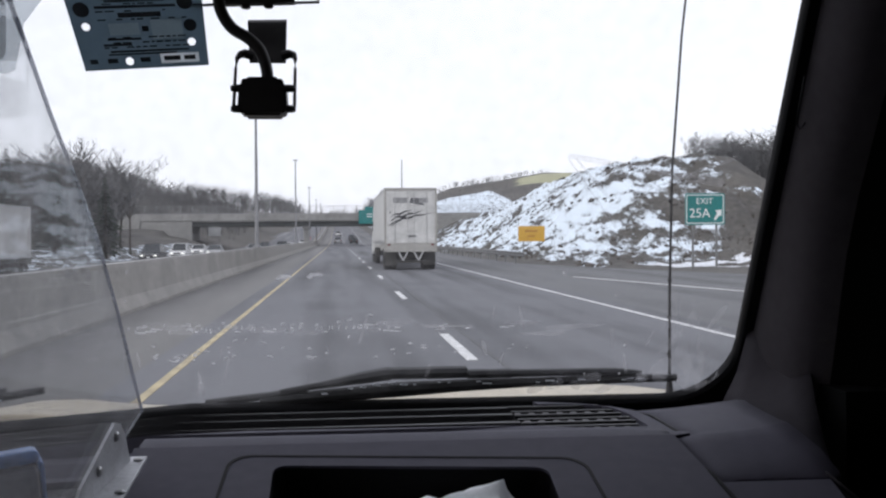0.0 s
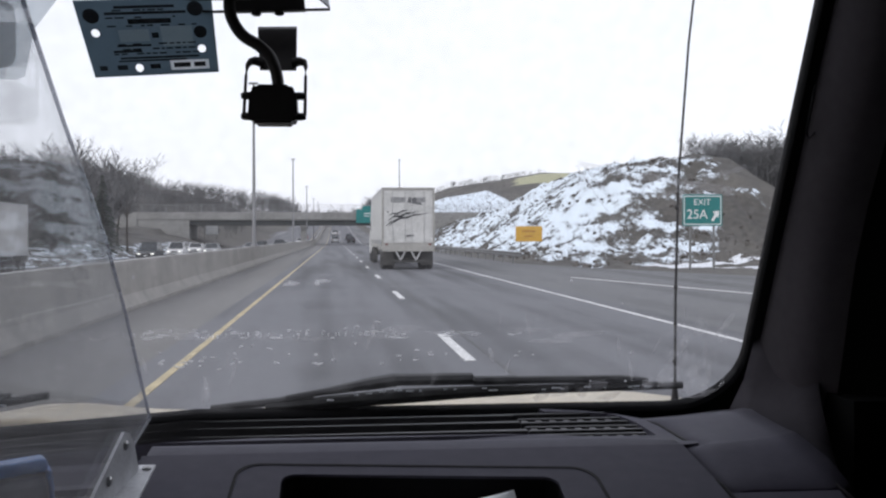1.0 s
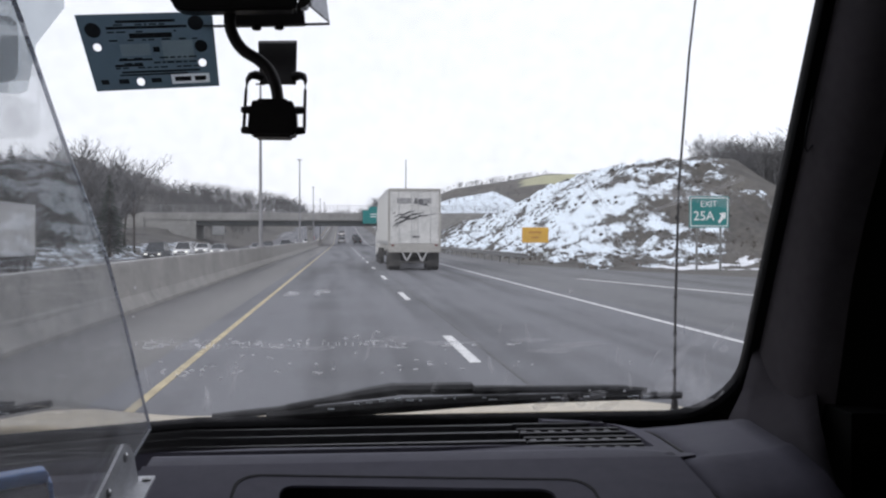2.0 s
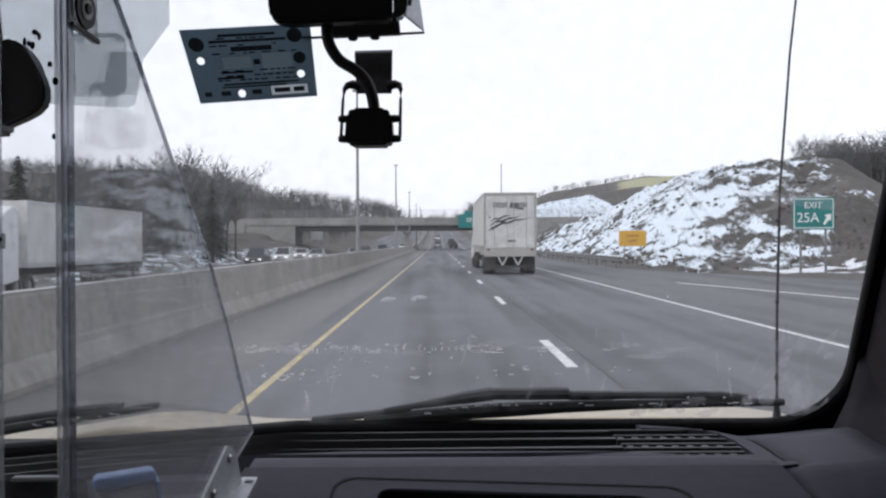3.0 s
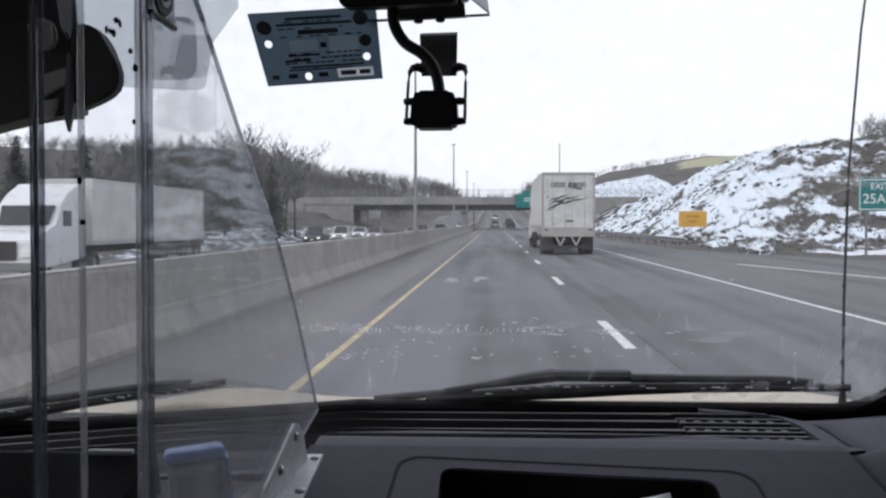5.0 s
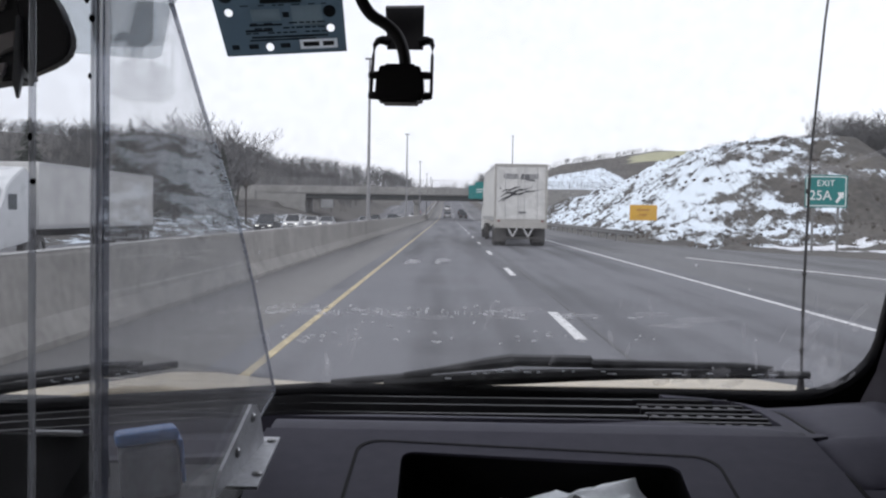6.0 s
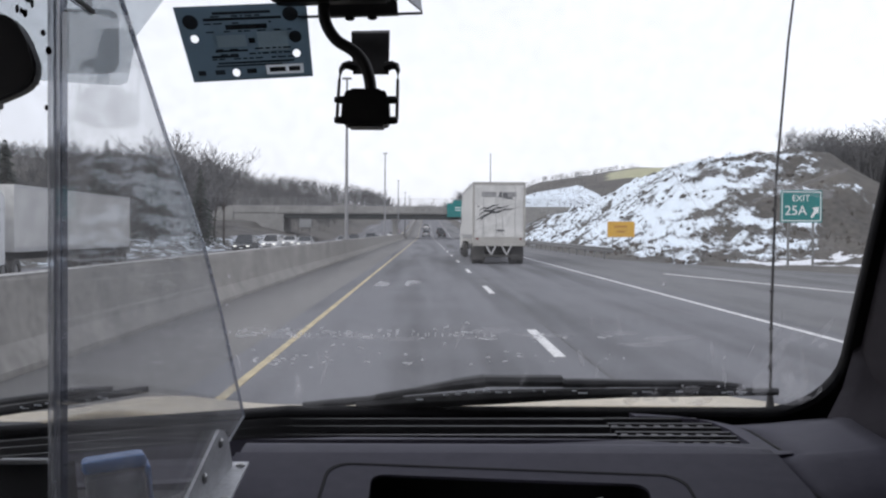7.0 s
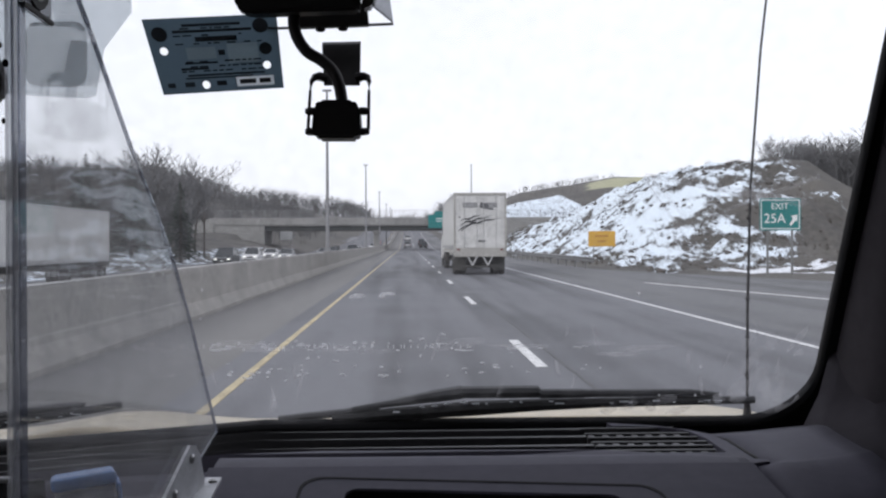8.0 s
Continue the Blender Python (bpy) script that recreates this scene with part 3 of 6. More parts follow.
# ---------- overpass ----------
bridge = thing("overpass_bridge", "old grey concrete and steel highway overpass with fenced parapet", "bridge")
BY = 222.0
part("deck", boxes((-42, 44, BY, BY + 13, 5.55, 5.9)), BRIDGE_CONCRETE, bridge)
part("parapet", boxes((-42, 44, BY - 0.35, BY - 0.002, 5.45, 6.95), bevel=0.05), BRIDGE_CONCRETE, bridge, "stained concrete parapet")
part("parapet", boxes((-42, 44, BY + 13.002, BY + 13.3, 5.45, 6.95), bevel=0.05), BRIDGE_CONCRETE, bridge)
for k in range(5):
    y = BY + 0.3 + 3.0 * k
    bm = boxes((-30.3, 13.5, y, y + 0.04, 4.35, 5.548), (-30.3, 13.5, y - 0.16, y + 0.2, 4.3, 4.35), (-30.3, 13.5, y - 0.16, y + 0.2, 5.5, 5.549))
    part("girder", bm, BRIDGE_STEEL, bridge, "dark weathered steel girder")
part("ledge", boxes((-30.3, 13.5, BY - 0.2, BY + 0.1, 5.25, 5.448)), BRIDGE_CONCRETE, bridge)
for k in range(4):
    y = BY + 1.0 + 3.6 * k
    part("pier_column", boxes((-7.2, -6.1, y, y + 0.9, -1.2, 3.7), bevel=0.08), BRIDGE_CONCRETE, bridge, "square concrete pier column")
part("pier_cap", boxes((-7.4, -5.9, BY + 0.4, BY + 13, 3.702, 4.298), bevel=0.08), BRIDGE_CONCRETE, bridge)
for x0, x1 in ((13.5, 15.2), (-41.0, -30.3)):
    part("abutment", boxes((x0, x1, BY - 0.2, BY + 13.2, -1, 5.44), bevel=0.06), BRIDGE_CONCRETE, bridge, "plain concrete abutment")
bm = bmesh.new()
slab(bm, [(15.21, BY - 0.5, -0.5), (15.21, BY - 0.5, 6.7), (34, BY - 0.5, 6.7), (26, BY - 0.5, 3.6)], (0, 1, 0), 0.45)
part("wing_wall", bm, BRIDGE_CONCRETE, bridge, "sloping concrete wing wall")
bm = bmesh.new()
slab(bm, [(-41.01, BY - 0.5, -0.5), (-41.01, BY - 0.5, 6.7), (-52, BY - 0.5, 6.7), (-52, BY - 0.5, 0.5)], (0, 1, 0), 0.45)
part("wing_wall", bm, BRIDGE_CONCRETE, bridge, "sloping concrete wing wall")
fence_me = None
for k in range(34):
    x = -40 + 2.45 * k
    if fence_me is None:
        bm = bmesh.new()
        tube(bm, [(0, 0, 0), (0, 0, 1.75)], 0.05, 6)
        ob = part("fence_post", bm, POLE_STEEL, bridge)
        fence_me = ob.data
    else:
        ob = new("fence_post", fence_me)
        ob.parent = bridge
    ob.location = (x, BY - 0.17, 6.9)
bm = bmesh.new()
for z in (7.0, 8.6):
    tube(bm, [(-41, BY - 0.17, z), (43, BY - 0.17, z)], 0.022, 5)
part("fence_rail", bm, POLE_STEEL, bridge, "thin fence rails")
bm = bmesh.new()
for k in range(560):
    x = -41 + 0.15 * k
    for s in (0.9, -0.9):
        a, b = Vector((x, BY - 0.17, 6.95)), Vector((x + s, BY - 0.17, 8.6))
        w = Vector((0.006, 0, 0))
        vs = [bm.verts.new(p) for p in (a - w, a + w, b + w, b - w)]
        bm.faces.new(vs)
fence_net = part("fence_mesh", bm, POLE_STEEL, bridge, "chain-link mesh")
fence_net["kind"] = "stuff"

# embankment-mounted guide sign on the bridge
guide = thing("guide_sign", "green overhead guide sign with white panels on the bridge parapet", "road sign", at=(6.4, BY - 0.75, 0))
part("panel", boxes((-1.9, 1.9, -0.06, 0, 4.7, 7.6), bevel=0.02), SIGN_GREEN, guide)
part("exit_tab", boxes((-0.6, 1.5, -0.06, 0, 7.604, 8.3), bevel=0.02), SIGN_GREEN, guide)
part("legend_bar", boxes((-0.2, 1.4, -0.075, -0.062, 6.62, 6.8), (-0.2, 1.0, -0.075, -0.062, 6.1, 6.28)), SIGN_WHITE, guide, "white lettering bars")
part("sign_bracket", boxes((-1.5, -1.35, 0.002, 0.399, 5.6, 6.9), (1.35, 1.5, 0.002, 0.399, 5.6, 6.9)), POLE_STEEL, guide)


# ---------- lamp poles ----------
def lamp_pole(x, y, h, r, group="median lamp poles"):
    z = float(road_z(np.array(y)))
    t = thing("street_lamp", "tall tapered grey steel highway lamp pole", "street lamp", group, at=(x, y, z))
    foot = 1.066 if group.startswith("median") else -0.1
    part("base", boxes((-0.2, 0.2, -0.2, 0.2, foot, foot + 0.12), bevel=0.02), POLE_STEEL, t)
    bm = bmesh.new()
    tube(bm, [(0, 0, foot + 0.12), (0, 0, h * 0.5), (0, 0, h)], [r, r * 0.8, r * 0.55], 12)
    smooth_by_angle(part("pole", bm, POLE_STEEL, t))
    bm = bmesh.new()
    box(bm, -0.28, 0.28, -0.1, 0.1, h, h + 0.12, 0.04)
    part("luminaire", bm, POLE_STEEL, t, "small lamp head")
    return t


for y, h in ((62.0, 10.6), (120.0, 10.5), (178.0, 10.2), (236.0, 10.2), (294.0, 10.2)):
    lamp_pole(-4.72, y, h, 0.11)
lamp_pole(16.0, 258, 20.5, 0.2, "verge lamp poles")
arm_lamp = lamp_pole(19.5, -40, 9.5, 0.11, "verge lamp poles")
bm = bmesh.new()
tube(bm, [(0, 0, 9.3), (-1.2, 0, 9.75), (-2.6, 0, 9.95)], 0.04, 8)
part("arm", bm, POLE_STEEL, arm_lamp)


# ---------- road signs ----------
def letters(text, size, at, mat, parent, name="lettering"):
    """Built-in font text as a mesh, upright and facing the oncoming driver."""
    cu = bpy.data.curves.new(name, "FONT")
    cu.body, cu.size, cu.align_x, cu.align_y, cu.extrude = text, size, "CENTER", "CENTER", 0.004
    tmp = bpy.data.objects.new(name, cu)
    me = bpy.data.meshes.new_from_object(tmp)
    bpy.data.objects.remove(tmp)
    me.materials.append(mat)
    ob = new(name, me)
    ob.parent = parent
    ob.location = at
    ob.rotation_euler.x = radians(90)
    return ob


def posted_sign(name, label, x, y, w, h, low, mat, posts=2, turn=0):
    z = ground_at(x, y)
    t = thing(name, label, "road sign", at=(x, y, z))
    t.rotation_euler.z = radians(turn)
    xs = (-w * 0.3, w * 0.3) if posts == 2 else (0.0,)
    for px in xs:
        part("post", boxes((px - 0.04, px + 0.04, 0.012, 0.09, -0.3, low + h * 0.92), bevel=0.008), GALVANISED, t)
    bm = bmesh.new()
    extrude_profile(bm, rounded(-w / 2, w / 2, low, low + h, 0.06), -0.012, 0.008, "y")
    part("panel", bm, mat, t)
    return t


exit_sign = posted_sign("exit_sign", "green exit sign with white word, number and arrow on two posts", 18.2, 50.0, 1.62, 1.25, 1.75, SIGN_GREEN)
ring = rounded(-0.77, 0.77, 1.8, 2.95, 0.05)
bm = bmesh.new()
inner = rounded(-0.735, 0.735, 1.835, 2.915, 0.04)
for i in range(len(ring)):
    j = (i + 1) % len(ring)
    q = [bm.verts.new((u, -0.016, v)) for u, v in (ring[i], ring[j], inner[j], inner[i])]
    bm.faces.new(q)
part("border", bm, SIGN_WHITE, exit_sign, "thin white border")
letters("25A", 0.52, (-0.22, -0.018, 2.2), SIGN_WHITE, exit_sign)
letters("EXIT", 0.34, (-0.02, -0.018, 2.68), SIGN_WHITE, exit_sign)
bm = bmesh.new()
slab(bm, [(0.36, -0.02, 1.98), (0.42, -0.02, 1.92), (0.6, -0.02, 2.14), (0.66, -0.02, 2.08), (0.68, -0.02, 2.36), (0.42, -0.02, 2.32), (0.5, -0.02, 2.22)], (0, 1, 0), 0.006)
part("arrow", bm, SIGN_WHITE, exit_sign, "white slanting arrow")
exit_sign.scale = (1.25, 1.25, 1.25)

work_sign = posted_sign("work_sign", "faded orange rectangular roadwork sign on two posts", 15.1, 80.0, 2.1, 1.2, 1.05, SIGN_ORANGE)
part("legend_bar", boxes((-0.55, 0.5, -0.018, -0.013, 1.78, 1.93), (-0.35, 0.3, -0.018, -0.013, 1.4, 1.53)), SIGN_PRINT, work_sign, "faded dark word bars")
posted_sign("sign_back", "bare grey back of a road sign on posts", -28.5, 246.0, 2.9, 2.5, 1.3, SIGN_BACK)
warn = posted_sign("warning_sign", "yellow warning sign with dark symbols on two posts", 15.5, -30, 1.2, 1.6, 2.0, SIGN_YELLOW)
part("symbol", boxes((-0.4, -0.1, -0.02, -0.013, 2.4, 2.9), (0.1, 0.4, -0.02, -0.013, 2.4, 2.9)), BLACK_PRINT, warn, "dark symbol bars")


# ---------- vehicles ----------
def wheel(parent, x, y, r, w, rim=GALVANISED, tyre=RUBBER):
    bm = bmesh.new()
    prof = [(r * 0.55, -w / 2), (r * 0.93, -w / 2), (r, -w * 0.36), (r, w * 0.36), (r * 0.93, w / 2), (r * 0.55, w / 2)]
    rings = []
    for k in range(20):
        a = 2 * math.pi * k / 20
        rings.append([bm.verts.new((v, u * math.cos(a), u * math.sin(a))) for u, v in prof])
    for k in range(20):
        p, q = rings[k], rings[(k + 1) % 20]
        for i in range(5):
            bm.faces.new((p[i], p[i + 1], q[i + 1], q[i]))
    t = part("wheel", bm, tyre, parent)
    t.location = (x, y, r)
    bm = bmesh.new()
    tube(bm, [(-w * 0.42, 0, 0), (-w * 0.3, 0, 0), (w * 0.3, 0, 0), (w * 0.42, 0, 0)], [r * 0.3, r * 0.55, r * 0.55, r * 0.3], 14)
    part("rim", bm, rim, t)
    return t


def trailer_parts(t, y0, y1, w, z0, z1, mat):
    """A box trailer's body from y0 (rear) to y1 with rear frame, doors, rods, rails and running gear, about x = 0."""
    h = w / 2
    part("body", boxes((-h, h, y0 + 0.08, y1, z0, z1), bevel=0.03), mat, t)
    part("bottom_rail", boxes((-h - 0.015, -h - 0.001, y0 + 0.1, y1, z0, z0 + 0.2), (h + 0.001, h + 0.015, y0 + 0.1, y1, z0, z0 + 0.2)), ALUMINIUM, t)
    part("top_rail", boxes((-h - 0.012, -h - 0.001, y0 + 0.1, y1, z1 - 0.14, z1 - 0.02), (h + 0.001, h + 0.012, y0 + 0.1, y1, z1 - 0.14, z1 - 0.02)), ALUMINIUM, t)
    rows = [(-h - 0.01, -h + 0.09, y0, y0 + 0.078, z0 - 0.36, z1 + 0.01), (h - 0.09, h + 0.01, y0, y0 + 0.078, z0 - 0.36, z1 + 0.01),
            (-h + 0.091, h - 0.091, y0, y0 + 0.078, z1 - 0.13, z1 + 0.01), (-h + 0.091, h - 0.091, y0, y0 + 0.078, z0 - 0.36, z0 + 0.08)]
    part("rear_frame", boxes(*rows, bevel=0.012), TRAILER_GRIME, t, "salt-grimed rear door frame")
    for s in (-1, 1):
        a, b = sorted((s * 0.006, s * (h - 0.095)))
        bm = boxes((a, b, y0 + 0.02, y0 + 0.075, z0 + 0.085, z1 - 0.135), bevel=0.008)
        door = part("rear_door", bm, TRAILER_DOOR, t)
        for k, dx in enumerate((0.16, 0.78)):
            bm = bmesh.new()
            tube(bm, [(s * dx, y0, z0 + 0.1), (s * dx, y0, z1 - 0.16)], 0.016, 8)
            part("lock_rod", bm, ALUMINIUM, door)
        for k in range(4):
            z = z0 + 0.35 + k * (z1 - z0 - 0.7) / 3
            a, b = sorted((s * (h - 0.24), s * (h - 0.1)))
            part("hinge", boxes((a, b, y0 + 0.004, y0 + 0.019, z, z + 0.06)), ALUMINIUM, door)
    for x in (-h + 0.15, h - 0.3):
        part("tail_lamp", boxes((x, x + 0.14, y0 - 0.02, y0 - 0.001, z0 - 0.05, z0 + 0.03), bevel=0.008), RED_LENS, t, "red tail lamp")
    part("chassis_rail", boxes((-0.55, -0.45, y0 + 0.3, y1 - 0.5, z0 - 0.35, z0 - 0.002), (0.45, 0.55, y0 + 0.3, y1 - 0.5, z0 - 0.35, z0 - 0.002)), UNDERBODY, t)
    bm = boxes((-0.95, 0.95, y0 + 0.02, y0 + 0.12, 0.36, 0.46), bevel=0.015)
    part("bumper_bar", bm, UNDERBODY, t, "underride guard bar")
    for s in (-1, 1):
        bm = bmesh.new()
        for u in (0.16, 0.6):
            bm = bmesh.new()
            slab(bm, [(s * 0.34, y0 + 0.03, 0.461), (s * 0.42, y0 + 0.03, 0.461), (s * (u + 0.04), y0 + 0.03, z0 - 0.361), (s * (u - 0.04), y0 + 0.03, z0 - 0.361)], (0, 1, 0), 0.06)
            part("bumper_strut", bm, ALUMINIUM, t)
        bm = boxes((s * 0.95 - 0.3, s * 0.95 + 0.3, y0 + 0.55, y0 + 0.565, 0.22, z0 - 0.36))
        part("mud_flap", bm, SALTY_RUBBER, t)
        for y in (y0 + 1.15, y0 + 2.4):
            for x in (h - 0.16, h - 0.47):
                wheel(t, s * x, y, 0.51, 0.28, tyre=SALTY_RUBBER)
    part("suspension", boxes((-0.62, 0.62, y0 + 0.8, y0 + 2.9, 0.5, z0 - 0.36), bevel=0.05), UNDERBODY, t, "dirty suspension subframe")
    for y in (y0 + 1.15, y0 + 2.4):
        bm = bmesh.new()
        tube(bm, [(-h + 0.3, y, 0.51), (h - 0.3, y, 0.51)], 0.07, 8)
        part("axle", bm, UNDERBODY, t)


def cab_parts(t, y, facing, w, mat):
    """A highway tractor's cab; its front lies towards facing (+1: away from us)."""
    h, f = w / 2, facing
    prof = [(0.0, 0.75), (0.0, 3.5), (0.5, 3.75), (1.6, 3.3), (2.2, 2.9), (2.75, 2.05), (4.1, 1.75), (4.4, 1.5), (4.45, 0.55), (3.6, 0.5)]
    bm = bmesh.new()
    extrude_profile(bm, [(y + f * u, v) for u, v in prof], -h, h, "x")
    bmesh.ops.bevel(bm, geom=[e for e in bm.edges], offset=0.05, segments=2, affect="EDGES")
    part("cab", bm, mat, t)
    bm = bmesh.new()
    slab(bm, [(-h + 0.2, y + f * 2.3, 2.82), (h - 0.2, y + f * 2.3, 2.82), (h - 0.3, y + f * 2.8, 2.1), (-h + 0.3, y + f * 2.8, 2.1)], (0, f * 0.8, 0.6), 0.05)
    part("windscreen", bm, CAR_GLASS, t)
    a, b = sorted((y + f * 4.44, y + f * 4.5))
    part("grille", boxes((-0.5, 0.5, a, b, 0.8, 1.5), bevel=0.015), BLACK_PLASTIC, t, "dark front grille")
    part("bumper", boxes((-h, h, a, b, 0.4, 0.72), bevel=0.02), GALVANISED, t)
    for s in (-1, 1):
        part("headlamp", boxes((s * 0.85 - 0.2, s * 0.85 + 0.2, a, b, 0.9, 1.2), bevel=0.02), CLEAR_LENS, t, "clear headlamp")
        for u in (-1.2, 0.1, 3.6):
            wheel(t, s * (h - 0.17), y + f * u, 0.5, 0.3, tyre=SALTY_RUBBER)
        part("side_window", boxes((s * h - 0.01, s * h + 0.01, *sorted((y + f * 1.3, y + f * 2.1)), 2.05, 2.65)), CAR_GLASS, t)
    part("chassis", boxes((-0.5, 0.5, *sorted((y - f * 2.0, y + f * 3.8)), 0.55, 0.74)), UNDERBODY, t)


TX, TY = 3.6, 50.8
truck = thing("semi_trailer_truck", "white box semi-trailer, rear doors grimy with road salt, grey graphic", "truck", at=(TX, TY, 0))
trailer_parts(truck, 0.0, 14.6, 2.58, 1.25, 4.02, TRAILER_WHITE)
cab_parts(truck, 15.6, 1, 2.5, TRAILER_WHITE)
part("landing_gear", boxes((-0.75, -0.6, 11.2, 11.35, 0.35, 1.248), (0.6, 0.75, 11.2, 11.35, 0.35, 1.248)), UNDERBODY, truck)
# the faded word and the sweeping strokes of the graphic
bm = bmesh.new()
for x0, x1 in ((-0.86, -0.12), (0.42, 0.84)):
    box(bm, x0, x1, 0.008, 0.017, 3.29, 3.55)
part("word_bars", bm, PALE_PRINT, truck, "faded grey word bars")
bm = bmesh.new()
slab(bm, [(-0.05, 0.014, 3.3), (0.02, 0.014, 3.56), (0.2, 0.014, 3.52), (0.36, 0.014, 3.55), (0.6, 0.014, 3.3), (0.72, 0.014, 3.16), (0.4, 0.014, 3.2)], (0, 1, 0), 0.004)
part("emblem", bm, GREY_PRINT, truck, "dark grey emblem shape")


def stroke(bm, pts, w):
    """A tapering painted stroke through (x, z) points."""
    n = len(pts)
    rows = []
    for i, (x, z) in enumerate(pts):
        k = w * math.sin(math.pi * (0.12 + 0.86 * i / (n - 1)))
        rows.append([bm.verts.new((x, y, zz)) for y in (0.008, 0.017) for zz in (z - k, z + k)])
    for r, s in zip(rows, rows[1:]):
        for a, b in ((0, 1), (1, 3), (3, 2), (2, 0)):
            bm.faces.new((r[a], r[b], s[b], s[a]))
    bm.faces.new(rows[0])
    bm.faces.new(rows[-1])


bm = bmesh.new()
stroke(bm, [(-0.98, 2.62), (-0.75, 2.76), (-0.55, 2.73), (-0.3, 2.87), (-0.12, 2.89), (0.04, 2.97)], 0.045)
stroke(bm, [(-1.0, 2.4), (-0.7, 2.62), (-0.4, 2.61), (-0.1, 2.76), (0.2, 2.78), (0.5, 2.9)], 0.055)
stroke(bm, [(-1.1, 2.15), (-0.85, 2.33), (-0.6, 2.42), (-0.35, 2.55), (-0.1, 2.54), (0.25, 2.68), (0.6, 2.7), (1.02, 2.79)], 0.055)
stroke(bm, [(-0.95, 2.12), (-0.8, 2.28), (-0.62, 2.36)], 0.04)
stroke(bm, [(-1.05, 2.8), (-1.0, 2.83), (-0.93, 2.84)], 0.04)
part("graphic_strokes", bm, BLACK_PRINT, truck, "dark sweeping brush strokes")
part("plate_bar", boxes((-0.1, 0.25, -0.012, -0.001, 1.62, 1.7)), GREY_PRINT, truck, "small dark lettering bar")


def car(label, x, y, mat, tall=1.5, long=4.5, wide=1.8, facing=-1, group="oncoming traffic"):
    """A saloon or estate: shaped body, glazed cabin, lamps and wheels."""
    z = float(road_z(np.array(y))) - (DROP if x < -5 else 0.0)
    t = thing("car", label, "car", group, at=(x, y, z))
    f, h, L = facing, wide / 2, long
    p = [(-0.5 * L, 0.35), (-0.5 * L, 0.75), (-0.47 * L, 0.92), (-0.2 * L, 0.95), (0.16 * L, 0.95), (0.42 * L, 0.82), (0.49 * L, 0.68), (0.5 * L, 0.35), (0.4 * L, 0.22), (-0.4 * L, 0.22)]
    bm = bmesh.new()
    extrude_profile(bm, [(f * u, v) for u, v in p], -h, h, "x")
    bmesh.ops.bevel(bm, geom=list(bm.edges), offset=0.05, segments=2, affect="EDGES")
    part("body", bm, mat, t)
    lo = [(-0.44 * L, 0.93), (-0.36 * L, tall - 0.1), (-0.28 * L, tall), (0.02 * L, tall), (0.2 * L, 0.95)]
    bm = bmesh.new()
    rows = []
    for s in (-1, 1):
        rows.append([bm.verts.new((s * (h - 0.06 - 0.2 * (v - 0.93) / (tall - 0.93)), f * u, v)) for u, v in lo])
    for i in range(4):
        bm.faces.new((rows[0][i], rows[0][i + 1], rows[1][i + 1], rows[1][i]))
    bm.faces.new(rows[0])
    bm.faces.new(rows[1][::-1])
    bm.faces.new((rows[0][0], rows[1][0], rows[1][4], rows[0][4]))
    part("glasshouse", bm, CAR_GLASS, t, "dark windows")
    part("roof", boxes((-h + 0.22, h - 0.22, *sorted((f * -0.3 * L, f * 0.03 * L)), tall - 0.01, tall + 0.03), bevel=0.012), mat, t)
    for s in (-1, 1):
        bm = bmesh.new()
        for u0, v0, u1, v1 in ((0.2 * L, 0.95, 0.02 * L, tall), (-0.1 * L, 0.95, -0.12 * L, tall), (-0.44 * L, 0.93, -0.28 * L, tall)):
            tube(bm, [(s * (h - 0.055), f * u0, v0), (s * (h - 0.25), f * u1, v1)], 0.035, 5)
        part("window_pillar", bm, mat, t)
        a, b = sorted((f * 0.462 * L, f * 0.502 * L))
        part("headlamp", boxes((s * (h - 0.32) - 0.15, s * (h - 0.32) + 0.15, a, b, 0.6, 0.71), bevel=0.02), LIT_LENS if f < 0 else CLEAR_LENS, t, "lit headlamp" if f < 0 else "")
        m = sorted((f * 0.15 * L, f * 0.175 * L))
        part("side_mirror", boxes((*sorted((s * (h - 0.02), s * (h + 0.17))), *m, 0.96, 1.1), bevel=0.02), mat, t)
        a, b = sorted((f * -0.502 * L, f * -0.48 * L))
        part("tail_lamp", boxes((s * (h - 0.25) - 0.18, s * (h - 0.25) + 0.18, a, b, 0.7, 0.88), bevel=0.02), RED_LENS, t)
        for u in (-0.3, 0.31):
            wheel(t, s * (h - 0.1), f * u * L, 0.32, 0.22)
    a, b = sorted((f * 0.485 * L, f * 0.507 * L))
    part("grille", boxes((-h + 0.58, h - 0.58, a, b, 0.55, 0.7), bevel=0.015), BLACK_PLASTIC, t, "dark front grille")
    part("lower_grille", boxes((-h + 0.3, h - 0.3, a, b, 0.3, 0.42), bevel=0.015), BLACK_PLASTIC, t, "dark lower air intake")
    for e in (0.506, -0.506):
        a, b = sorted((f * e * L, f * (e + math.copysign(0.004, e)) * L))
        part("plate_bar", boxes((-0.16, 0.16, a, b, 0.44, 0.54)), SIGN_WHITE, t, "pale plate bar")
    a, b = sorted((f * -0.507 * L, f * -0.49 * L))
    part("rear_bumper", boxes((-h + 0.06, h - 0.06, a, b, 0.3, 0.43), bevel=0.015), UNDERBODY, t, "dark rear bumper strip")
    return t


def paint(name, c):
    return plain(name, c, 0.3, vary=0.08, scale=2)


